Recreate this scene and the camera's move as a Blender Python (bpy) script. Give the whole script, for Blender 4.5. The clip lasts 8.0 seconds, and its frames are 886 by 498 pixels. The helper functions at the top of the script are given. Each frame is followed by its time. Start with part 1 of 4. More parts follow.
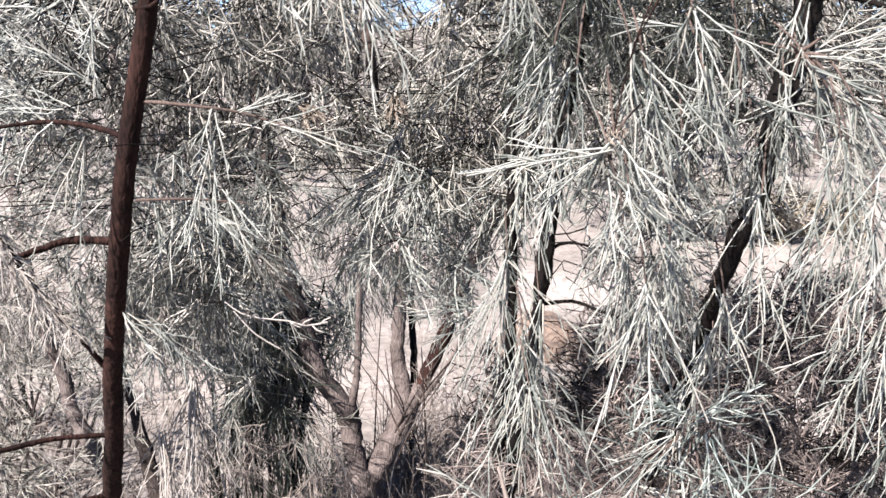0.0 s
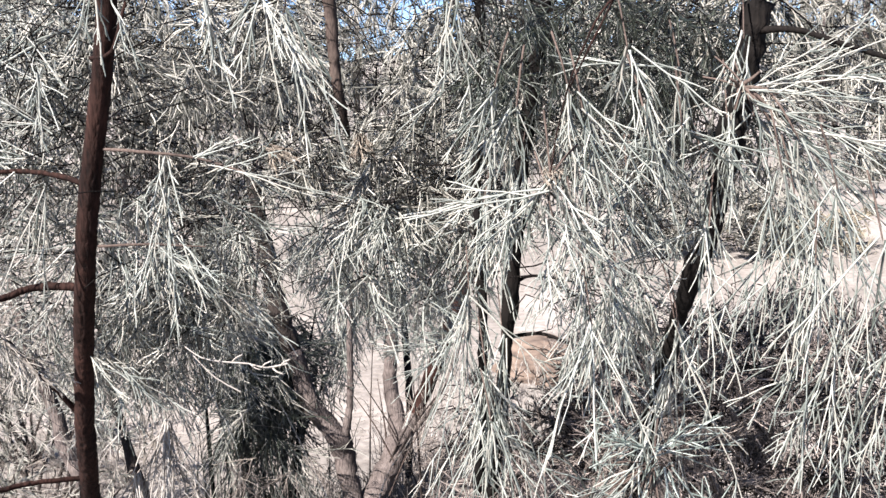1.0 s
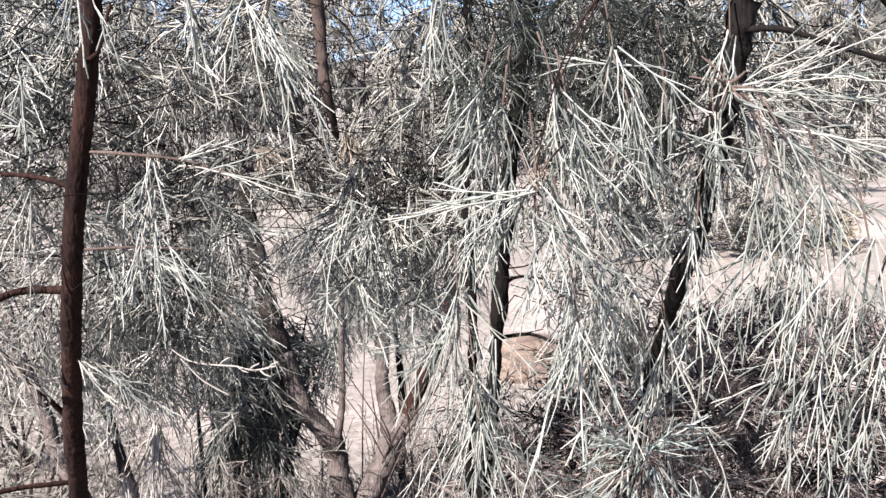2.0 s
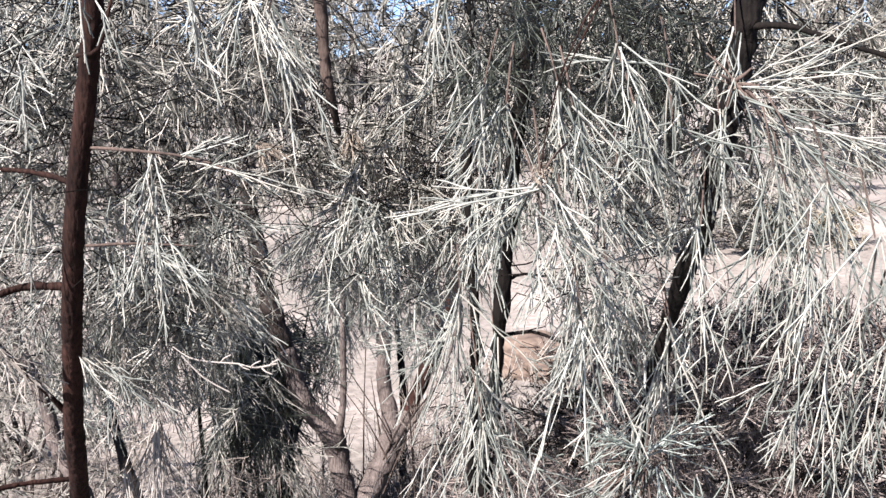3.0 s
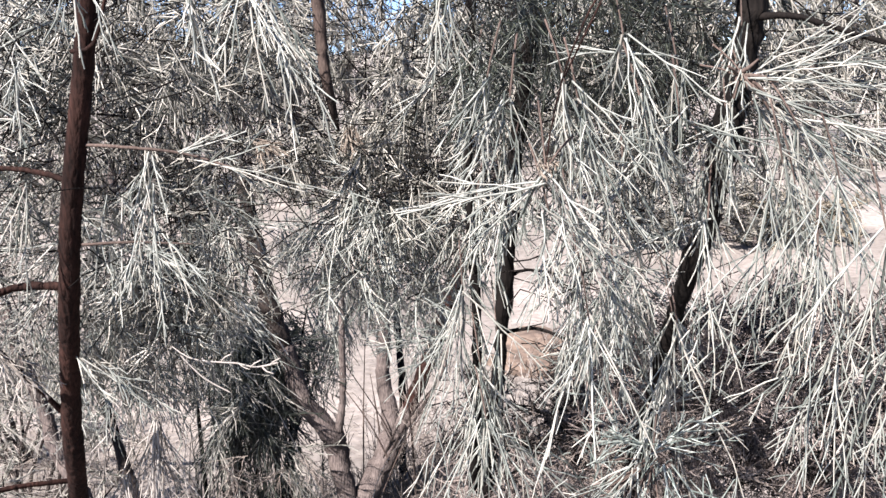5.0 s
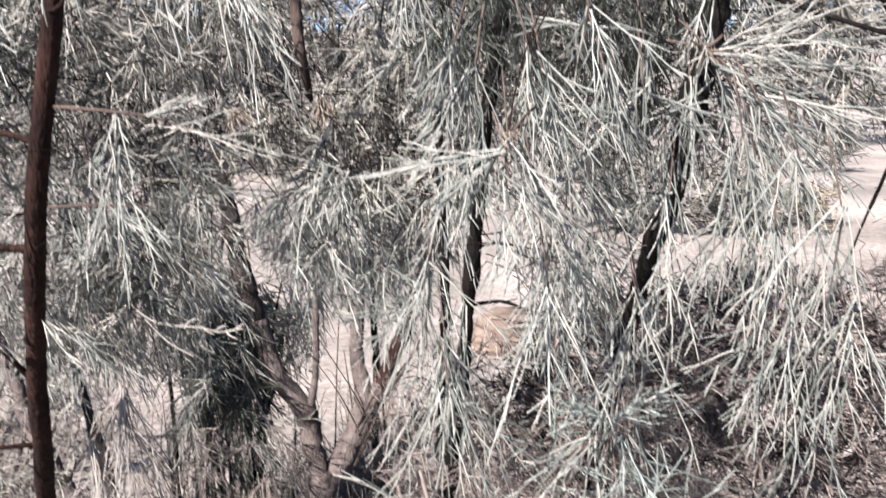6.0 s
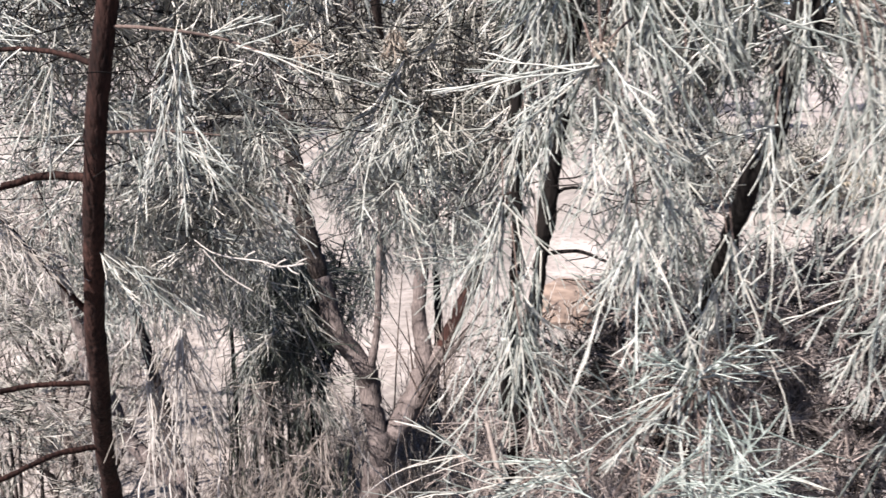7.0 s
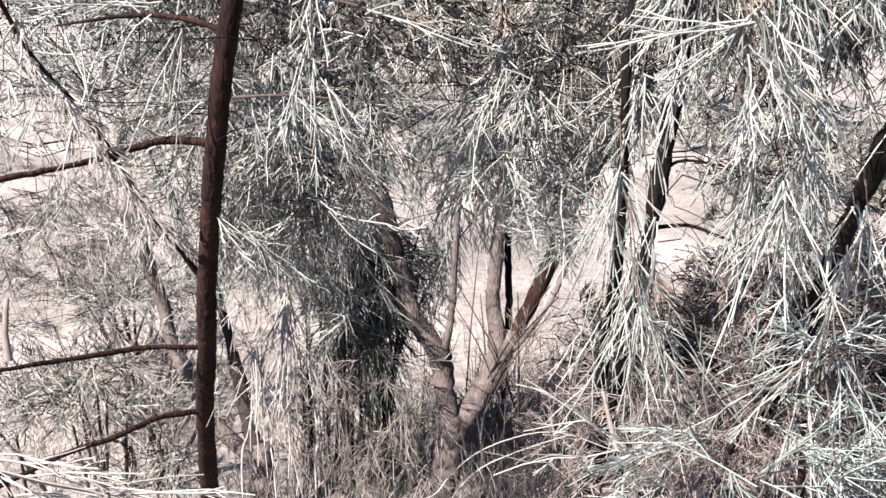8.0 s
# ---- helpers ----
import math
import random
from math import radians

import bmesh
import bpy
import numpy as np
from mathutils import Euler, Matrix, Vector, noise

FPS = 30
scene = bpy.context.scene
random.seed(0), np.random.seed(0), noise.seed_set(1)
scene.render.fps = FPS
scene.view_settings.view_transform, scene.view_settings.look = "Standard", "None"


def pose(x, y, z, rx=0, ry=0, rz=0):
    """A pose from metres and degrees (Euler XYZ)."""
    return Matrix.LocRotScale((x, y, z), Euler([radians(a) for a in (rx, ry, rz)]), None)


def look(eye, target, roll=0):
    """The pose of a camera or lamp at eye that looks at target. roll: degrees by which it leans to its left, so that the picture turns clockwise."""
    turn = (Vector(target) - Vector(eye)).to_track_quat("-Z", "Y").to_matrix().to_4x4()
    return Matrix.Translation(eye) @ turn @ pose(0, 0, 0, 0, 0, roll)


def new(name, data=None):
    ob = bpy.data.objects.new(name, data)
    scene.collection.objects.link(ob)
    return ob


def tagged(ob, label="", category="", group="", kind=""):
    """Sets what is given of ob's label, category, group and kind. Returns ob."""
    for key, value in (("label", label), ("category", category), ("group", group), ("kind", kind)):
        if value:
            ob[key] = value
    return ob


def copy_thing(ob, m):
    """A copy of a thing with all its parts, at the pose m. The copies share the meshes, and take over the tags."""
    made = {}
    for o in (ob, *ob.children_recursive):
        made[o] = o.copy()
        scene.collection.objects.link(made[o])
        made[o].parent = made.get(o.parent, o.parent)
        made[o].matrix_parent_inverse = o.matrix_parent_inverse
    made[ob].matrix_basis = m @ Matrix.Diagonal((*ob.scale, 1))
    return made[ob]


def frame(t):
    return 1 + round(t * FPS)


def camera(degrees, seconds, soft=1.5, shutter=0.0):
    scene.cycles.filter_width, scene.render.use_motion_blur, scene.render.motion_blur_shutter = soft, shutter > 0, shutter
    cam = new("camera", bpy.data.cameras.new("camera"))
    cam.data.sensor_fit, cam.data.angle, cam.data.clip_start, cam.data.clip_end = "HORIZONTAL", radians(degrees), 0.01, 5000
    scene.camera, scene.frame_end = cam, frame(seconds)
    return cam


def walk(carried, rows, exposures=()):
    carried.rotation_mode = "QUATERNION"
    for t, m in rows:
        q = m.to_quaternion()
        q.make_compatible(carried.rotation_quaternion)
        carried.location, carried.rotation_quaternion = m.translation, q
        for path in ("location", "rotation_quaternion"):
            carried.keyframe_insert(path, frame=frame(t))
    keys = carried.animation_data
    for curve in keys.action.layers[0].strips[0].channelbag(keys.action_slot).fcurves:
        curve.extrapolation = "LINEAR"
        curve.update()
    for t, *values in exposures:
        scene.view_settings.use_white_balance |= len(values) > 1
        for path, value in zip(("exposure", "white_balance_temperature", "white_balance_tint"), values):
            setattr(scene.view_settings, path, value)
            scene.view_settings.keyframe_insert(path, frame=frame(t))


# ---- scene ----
cam = camera(50.5, 8.0, soft=1.5, shutter=0.25)
PATH = [
    (0, (0.061, -0.007, 1.842), (0.066, 1.963, 1.497), 0.3),
    (0.5, (0.119, -0.011, 1.858), (0.124, 1.963, 1.539), -0.5),
    (1, (0.143, -0.012, 1.869), (0.132, 1.966, 1.57), -1.3),
    (1.5, (0.146, -0.008, 1.869), (0.14, 1.969, 1.564), -1.4),
    (1.7, (0.152, -0.008, 1.869), (0.155, 1.97, 1.571), -1.6),
    (3, (0.15, 0.0, 1.87), (0.15, 1.976, 1.564), -1.4),
    (3.5, (0.156, 0.017, 1.859), (0.166, 1.989, 1.525), -1.5),
    (4, (0.147, 0.03, 1.859), (0.149, 2.003, 1.53), -1.4),
    (4.5, (0.147, 0.028, 1.865), (0.158, 2.003, 1.551), -1.6),
    (4.7, (0.141, 0.027, 1.867), (0.147, 2.002, 1.553), -1.8),
    (5.8, (0.158, 0.006, 1.867), (0.172, 1.98, 1.544), -1.6),
    (6, (0.165, 0.009, 1.85), (0.211, 1.977, 1.496), -0.4),
    (6.2, (0.157, 0.005, 1.776), (0.233, 1.963, 1.375), 0.9),
    (6.5, (0.176, 0.019, 1.778), (0.188, 1.981, 1.389), 2.2),
    (6.8, (0.163, 0.047, 1.767), (0.135, 2.006, 1.363), 1.6),
    (7, (0.148, 0.096, 1.777), (0.062, 2.052, 1.368), 0.7),
    (7.2, (0.094, 0.116, 1.779), (-0.007, 2.063, 1.33), 0.1),
    (7.5, (0.069, 0.11, 1.737), (-0.107, 2.048, 1.278), 1.4),
    (8, (0.045, 0.069, 1.734), (-0.15, 2.014, 1.312), 1.2),
]
walk(cam, [(t, look(eye, target, roll)) for t, eye, target, roll in PATH], exposures=[(0.0, 2.45, 6630, 18), (0.5, 2.45, 6590, 14), (1.0, 2.46, 6600, 15), (1.5, 2.44, 6610, 17), (3.5, 2.38, 6620, 18), (6.5, 2.38, 6620, 18), (7.0, 2.38, 6620, 18), (7.5, 2.46, 6620, 18), (8.0, 2.51, 6620, 18)])

# ---- world, sun, exposure ----
SUN_ELEVATION, SUN_AZIMUTH = 44.0, 216.0  # degrees; azimuth clockwise from +y
world = bpy.data.worlds.new("sky")
scene.world = world
world.use_nodes = True
sky = world.node_tree.nodes.new("ShaderNodeTexSky")
sky.sky_type, sky.sun_disc = "NISHITA", False
sky.air_density, sky.ozone_density, sky.dust_density, sky.altitude = 0.7, 4.0, 0.3, 1500.0
sky.sun_elevation, sky.sun_rotation = radians(SUN_ELEVATION), radians(SUN_AZIMUTH)
background = world.node_tree.nodes["Background"]
background.inputs["Strength"].default_value = 0.052
world.node_tree.links.new(sky.outputs["Color"], background.inputs["Color"])
sun_data = bpy.data.lights.new("sun", "SUN")
sun_data.energy, sun_data.angle, sun_data.color = 5.0, radians(0.53), (1.0, 0.97, 0.93)
sun = new("sun", sun_data)
az, el = radians(SUN_AZIMUTH), radians(SUN_ELEVATION)
sun_way = Vector((math.sin(az) * math.cos(el), math.cos(az) * math.cos(el), math.sin(el)))
sun.matrix_world = look(sun_way * 30, (0, 0, 0))


# ---- materials ----
def material(name):
    m = bpy.data.materials.new(name)
    m.use_nodes = True
    return m, m.node_tree.nodes, m.node_tree.links, m.node_tree.nodes["Principled BSDF"]


def ramp_node(nodes, stops):
    ramp = nodes.new("ShaderNodeValToRGB")
    while len(ramp.color_ramp.elements) < len(stops):
        ramp.color_ramp.elements.new(0.5)
    for e, (at, c) in zip(ramp.color_ramp.elements, stops):
        e.position, e.color = at, (*c, 1)
    return ramp


def needle_material(name, stops, rough=0.45, thin=0.07):
    """Jointed green twiglets: each one its own shade, with fine rings and a little light passing through."""
    m, nodes, links, bsdf = material(name)
    geo = nodes.new("ShaderNodeNewGeometry")
    ramp = ramp_node(nodes, stops)
    coord = nodes.new("ShaderNodeTexCoord")
    grain = nodes.new("ShaderNodeTexNoise")
    grain.inputs["Scale"].default_value, grain.inputs["Detail"].default_value = 190.0, 4.0
    links.new(coord.outputs["Object"], grain.inputs["Vector"])
    patch = nodes.new("ShaderNodeTexNoise")
    patch.inputs["Scale"].default_value = 9.0
    links.new(coord.outputs["Object"], patch.inputs["Vector"])
    mix = nodes.new("ShaderNodeMath")
    mix.operation = "MULTIPLY_ADD"
    links.new(patch.outputs["Fac"], mix.inputs[0])
    mix.inputs[1].default_value = 0.5
    links.new(geo.outputs["Random Per Island"], mix.inputs[2])
    shift = nodes.new("ShaderNodeMath")
    shift.operation = "SUBTRACT"
    links.new(mix.outputs[0], shift.inputs[0])
    shift.inputs[1].default_value = 0.25
    links.new(shift.outputs[0], ramp.inputs["Fac"])
    tint = nodes.new("ShaderNodeMix")
    tint.data_type, tint.blend_type = "RGBA", "MULTIPLY"
    tint.inputs["Factor"].default_value = 0.55
    links.new(ramp.outputs["Color"], tint.inputs[6])
    links.new(grain.outputs["Fac"], tint.inputs[7])
    links.new(tint.outputs[2], bsdf.inputs["Base Color"])
    bsdf.inputs["Roughness"].default_value = rough
    bump = nodes.new("ShaderNodeBump")
    bump.inputs["Strength"].default_value, bump.inputs["Distance"].default_value = 0.4, 0.001
    links.new(grain.outputs["Fac"], bump.inputs["Height"])
    links.new(bump.outputs["Normal"], bsdf.inputs["Normal"])
    if thin:
        leaf = nodes.new("ShaderNodeBsdfTranslucent")
        links.new(tint.outputs[2], leaf.inputs["Color"])
        both = nodes.new("ShaderNodeMixShader")
        both.inputs["Fac"].default_value = thin
        links.new(bsdf.outputs["BSDF"], both.inputs[1])
        links.new(leaf.outputs["BSDF"], both.inputs[2])
        links.new(both.outputs["Shader"], nodes["Material Output"].inputs["Surface"])
    return m


def bark_material(name, dark, light, scale=1.0, depth=0.004):
    """Furrowed bark: long vertical cracks, patches of lichen grey and fine grain."""
    m, nodes, links, bsdf = material(name)
    coord = nodes.new("ShaderNodeTexCoord")
    stretch = nodes.new("ShaderNodeMapping")
    stretch.inputs["Scale"].default_value = (70 * scale, 70 * scale, 14 * scale)
    links.new(coord.outputs["Object"], stretch.inputs["Vector"])
    crack = nodes.new("ShaderNodeTexVoronoi")
    crack.feature = "DISTANCE_TO_EDGE"
    crack.inputs["Scale"].default_value = 1.0
    links.new(stretch.outputs["Vector"], crack.inputs["Vector"])
    fibre = nodes.new("ShaderNodeTexNoise")
    fibre.inputs["Scale"].default_value, fibre.inputs["Detail"].default_value = 2.5, 6.0
    links.new(stretch.outputs["Vector"], fibre.inputs["Vector"])
    patch = nodes.new("ShaderNodeTexNoise")
    patch.inputs["Scale"].default_value, patch.inputs["Detail"].default_value = 9.0, 4.0
    links.new(coord.outputs["Object"], patch.inputs["Vector"])
    both = nodes.new("ShaderNodeMath")
    both.operation = "MULTIPLY"
    links.new(fibre.outputs["Fac"], both.inputs[0])
    links.new(patch.outputs["Fac"], both.inputs[1])
    ramp = ramp_node(nodes, [(0.12, dark), (0.42, light)])
    links.new(both.outputs[0], ramp.inputs["Fac"])
    links.new(ramp.outputs["Color"], bsdf.inputs["Base Color"])
    bsdf.inputs["Roughness"].default_value, bsdf.inputs["Specular IOR Level"].default_value = 0.9, 0.08
    height = nodes.new("ShaderNodeMath")
    height.operation = "MULTIPLY_ADD"
    links.new(crack.outputs["Distance"], height.inputs[0])
    height.inputs[1].default_value = 1.5
    links.new(fibre.outputs["Fac"], height.inputs[2])
    bump = nodes.new("ShaderNodeBump")
    bump.inputs["Strength"].default_value, bump.inputs["Distance"].default_value = 0.8, depth
    links.new(height.outputs[0], bump.inputs["Height"])
    links.new(bump.outputs["Normal"], bsdf.inputs["Normal"])
    return m


def ground_material():
    """Dry pinkish sand and clay with pale patches, grit and dark litter specks."""
    m, nodes, links, bsdf = material("dry_sandy_soil")
    coord = nodes.new("ShaderNodeTexCoord")
    broad = nodes.new("ShaderNodeTexNoise")
    broad.inputs["Scale"].default_value, broad.inputs["Detail"].default_value = 0.55, 6.0
    fine = nodes.new("ShaderNodeTexNoise")
    fine.inputs["Scale"].default_value, fine.inputs["Detail"].default_value = 14.0, 8.0
    speck = nodes.new("ShaderNodeTexVoronoi")
    speck.inputs["Scale"].default_value = 22.0
    for n in (broad, fine, speck):
        links.new(coord.outputs["Object"], n.inputs["Vector"])
    ramp = ramp_node(nodes, [(0.3, (0.098, 0.088, 0.077)), (0.5, (0.146, 0.130, 0.115)), (0.68, (0.235, 0.210, 0.189))])
    links.new(broad.outputs["Fac"], ramp.inputs["Fac"])
    grit = ramp_node(nodes, [(0.3, (0.45, 0.42, 0.40)), (0.62, (1, 1, 1))])
    links.new(fine.outputs["Fac"], grit.inputs["Fac"])
    tint = nodes.new("ShaderNodeMix")
    tint.data_type, tint.blend_type = "RGBA", "MULTIPLY"
    tint.inputs["Factor"].default_value = 0.7
    links.new(ramp.outputs["Color"], tint.inputs[6])
    links.new(grit.outputs["Color"], tint.inputs[7])
    dots = ramp_node(nodes, [(0.06, (0.35, 0.3, 0.26)), (0.14, (1, 1, 1))])
    links.new(speck.outputs["Distance"], dots.inputs["Fac"])
    tint2 = nodes.new("ShaderNodeMix")
    tint2.data_type, tint2.blend_type = "RGBA", "MULTIPLY"
    tint2.inputs["Factor"].default_value = 0.8
    links.new(tint.outputs[2], tint2.inputs[6])
    links.new(dots.outputs["Color"], tint2.inputs[7])
    links.new(tint2.outputs[2], bsdf.inputs["Base Color"])
    bsdf.inputs["Roughness"].default_value = 0.95
    bump = nodes.new("ShaderNodeBump")
    bump.inputs["Strength"].default_value, bump.inputs["Distance"].default_value = 0.7, 0.03
    links.new(fine.outputs["Fac"], bump.inputs["Height"])
    links.new(bump.outputs["Normal"], bsdf.inputs["Normal"])
    return m


def rock_material(name, stops, layers=1.0):
    m, nodes, links, bsdf = material(name)
    coord = nodes.new("ShaderNodeTexCoord")
    squash = nodes.new("ShaderNodeMapping")
    squash.inputs["Scale"].default_value = (1.0, 1.0, layers)
    links.new(coord.outputs["Object"], squash.inputs["Vector"])
    spot = nodes.new("ShaderNodeTexNoise")
    spot.inputs["Scale"].default_value, spot.inputs["Detail"].default_value = 6.0, 9.0
    links.new(squash.outputs["Vector"], spot.inputs["Vector"])
    ramp = ramp_node(nodes, stops)
    links.new(spot.outputs["Fac"], ramp.inputs["Fac"])
    links.new(ramp.outputs["Color"], bsdf.inputs["Base Color"])
    bsdf.inputs["Roughness"].default_value = 0.9
    bump = nodes.new("ShaderNodeBump")
    bump.inputs["Strength"].default_value, bump.inputs["Distance"].default_value = 0.8, 0.02
    links.new(spot.outputs["Fac"], bump.inputs["Height"])
    links.new(bump.outputs["Normal"], bsdf.inputs["Normal"])
    return m


PALE = needle_material("pale_grey_green_needles", [(0.0, (0.07, 0.084, 0.073)), (0.3, (0.142, 0.157, 0.139)), (0.7, (0.252, 0.264, 0.235)), (1.0, (0.31, 0.298, 0.257))])
GREEN = needle_material("grey_green_needles", [(0.0, (0.026, 0.029, 0.023)), (0.25, (0.095, 0.097, 0.081)), (0.55, (0.225, 0.221, 0.19)), (1.0, (0.39, 0.37, 0.32))])
# Needle green darkened to carry the inner shade of the crowns.
SHADE_DARK = needle_material("shade_dark_green_needles", [(0.0, (0.0055, 0.0075, 0.0055)), (0.6, (0.014, 0.0195, 0.014)), (1.0, (0.055, 0.065, 0.046))])
STRAW = needle_material("bleached_dead_needles", [(0.0, (0.17, 0.15, 0.126)), (0.5, (0.285, 0.26, 0.23)), (1.0, (0.38, 0.36, 0.325))], 0.7, 0.15)
RUST = needle_material("reddish_dry_stems", [(0.0, (0.042, 0.033, 0.029)), (0.5, (0.116, 0.095, 0.080)), (1.0, (0.235, 0.204, 0.174))], 0.8, 0.0)
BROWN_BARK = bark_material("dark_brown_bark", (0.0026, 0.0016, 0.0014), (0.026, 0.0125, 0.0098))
BLACK_BARK = bark_material("blackish_bark", (0.0018, 0.0016, 0.0015), (0.0075, 0.006, 0.0052))
GREY_BARK = bark_material("grey_brown_bark", (0.034, 0.028, 0.026), (0.125, 0.104, 0.095), 1.3, 0.005)
TWIG_BARK = bark_material("twig_bark", (0.022, 0.0165, 0.0145), (0.085, 0.064, 0.054), 2.0, 0.001)
ORANGE = needle_material("orange_brown_dead_needles", [(0.0, (0.085, 0.064, 0.047)), (0.5, (0.155, 0.126, 0.096)), (1.0, (0.245, 0.213, 0.17))], 0.8, 0.1)
YELLOW = needle_material("yellowed_needles", [(0.0, (0.17, 0.14, 0.092)), (0.5, (0.29, 0.25, 0.18)), (1.0, (0.40, 0.36, 0.275))], 0.7, 0.2)
BLUISH = needle_material("bluish_green_needles", [(0.0, (0.078, 0.100, 0.088)), (0.45, (0.170, 0.203, 0.180)), (1.0, (0.28, 0.31, 0.278))])
DEAD = needle_material("dead_brown_twigs", [(0.0, (0.055, 0.045, 0.041)), (0.6, (0.15, 0.122, 0.108)), (1.0, (0.31, 0.262, 0.23))], 0.85, 0.0)
# Dark stem bark, also laid on the forked tree's upper limb for its shade.
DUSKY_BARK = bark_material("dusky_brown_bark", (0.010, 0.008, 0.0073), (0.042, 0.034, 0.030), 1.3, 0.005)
SOIL = ground_material()
ROCK = rock_material("weathered_pink_rock", [(0.3, (0.20, 0.165, 0.14)), (0.5, (0.29, 0.24, 0.21)), (0.68, (0.37, 0.325, 0.29))])
TAN_ROCK = rock_material("layered_orange_brown_rock", [(0.32, (0.024, 0.016, 0.012)), (0.48, (0.070, 0.049, 0.036)), (0.7, (0.115, 0.086, 0.066))], 4.0)

# ---- building helpers ----
ORIGIN = {}
DOWN = np.array((0.0, 0.0, -1.0))


def thing(name, at, label, category, group=""):
    ob = new(name)
    ob.empty_display_size = 0.1
    ob.location = at
    ORIGIN[ob.name] = np.array(at, float)
    return tagged(ob, label, category, group)


def mesh_from(name, verts, quads):
    me = bpy.data.meshes.new(name)
    n, q = len(verts), len(quads)
    me.vertices.add(n)
    me.vertices.foreach_set("co", np.ascontiguousarray(verts, np.float32).ravel())
    me.loops.add(4 * q)
    me.loops.foreach_set("vertex_index", np.ascontiguousarray(quads, np.int32).ravel())
    me.polygons.add(q)
    me.polygons.foreach_set("loop_start", np.arange(0, 4 * q, 4, dtype=np.int32))
    me.polygons.foreach_set("use_smooth", np.ones(q, bool))
    me.update(calc_edges=True)
    return me


def part(name, geometry, mat, parent, label=""):
    """Links verts and quads, given in world places, as one mesh under a thing."""
    verts, quads = geometry
    me = mesh_from(name, verts - ORIGIN[parent.name], quads)
    me.materials.append(mat)
    ob = new(name, me)
    ob.parent = parent
    ORIGIN[ob.name] = ORIGIN[parent.name]
    return tagged(ob, label)


def merged(*geometries):
    verts, quads, at = [], [], 0
    for v, q in geometries:
        verts.append(v)
        quads.append(q + at)
        at += len(v)
    return np.concatenate(verts), np.concatenate(quads)


def tubes(lines, radii, sides):
    """Round, tapered tubes along many lines at once. lines: N x K x 3; radii: N x K."""
    n, k, _ = lines.shape
    way = np.gradient(lines, axis=1)
    way /= np.linalg.norm(way, axis=2, keepdims=True) + 1e-9
    ref = np.where(np.abs(way[:, :1, 2:]) > 0.9, (1.0, 0, 0), (0, 0, 1.0))
    side = np.cross(way, np.broadcast_to(ref, way.shape))
    side /= np.linalg.norm(side, axis=2, keepdims=True) + 1e-9
    other = np.cross(way, side)
    turn = np.arange(sides) * 2 * np.pi / sides
    ring = side[:, :, None] * np.cos(turn)[:, None] + other[:, :, None] * np.sin(turn)[:, None]
    verts = lines[:, :, None] + ring * radii[:, :, None, None]
    index = np.arange(n * k * sides).reshape(n, k, sides)
    a, b = index[:, :-1], index[:, 1:]
    quads = np.stack([a, np.roll(a, -1, 2), np.roll(b, -1, 2), b], -1)
    return verts.reshape(-1, 3), quads.reshape(-1, 4)


def smooth_line(points, radii, step):
    """A Catmull-Rom line through the points, with its radii."""
    p, r = np.array(points, float), np.array(radii, float)
    p = np.concatenate([[2 * p[0] - p[1]], p, [2 * p[-1] - p[-2]]])
    out, rad = [], []
    for i in range(1, len(p) - 2):
        m = max(2, int(np.linalg.norm(p[i + 1] - p[i]) / step))
        for u in np.arange(m) / m:
            a, b, c, d = p[i - 1 : i + 3]
            out.append(0.5 * (2 * b + (c - a) * u + (2 * a - 5 * b + 4 * c - d) * u**2 + (3 * b - a - 3 * c + d) * u**3))
            rad.append(r[i - 1] * (1 - u) + r[i] * u)
    out.append(p[-2]), rad.append(r[-1])
    return np.array(out), np.array(rad)


def limb(points, radii, sides=12, step=0.02, rough=0.12, seed=1):
    """A stem or branch: uneven girth, small knots and wobble, closed at its tip."""
    rng = np.random.default_rng(seed)
    line, rad = smooth_line(points, radii, step)
    n = len(line)
    slow = np.interp(np.arange(n), np.linspace(0, n, max(3, n // 5)), rng.normal(0, 1, max(3, n // 5)))
    rad = rad * (1 + rough * 0.6 * slow)
    for _ in range(n // 30):
        rad *= 1 + rough * np.exp(-(((np.arange(n) - rng.integers(n)) / 1.6) ** 2))
    line[1:-1] += rng.normal(0, 0.5 * rough, (n - 2, 3)) * rad[1:-1, None]
    line = np.concatenate([line, line[-1:] + (line[-1] - line[-2]) * 0.2])
    rad = np.append(rad, rad[-1] * 0.05)
    verts, quads = tubes(line[None], rad[None], sides)
    lump = np.array([noise.noise(Vector(v) * 45.0) for v in verts])
    centre = np.repeat(line, sides, 0)
    return centre + (verts - centre) * (1 + rough * 1.3 * lump)[:, None], quads


def unit(v):
    return v / (np.linalg.norm(v, axis=-1, keepdims=True) + 1e-9)


def grown(rng, start, way, length, droop, k, wobble):
    """Lines that grow from start along way and sag: N x k x 3."""
    s = np.linspace(0, 1, k)[None, :, None]
    lines = start[:, None] + way[:, None] * length[:, None, None] * s + DOWN * (droop * length)[:, None, None] * s**2
    lines[:, 1:] += rng.normal(0, 1, (len(start), k - 1, 3)) * (wobble * length)[:, None, None]
    return lines


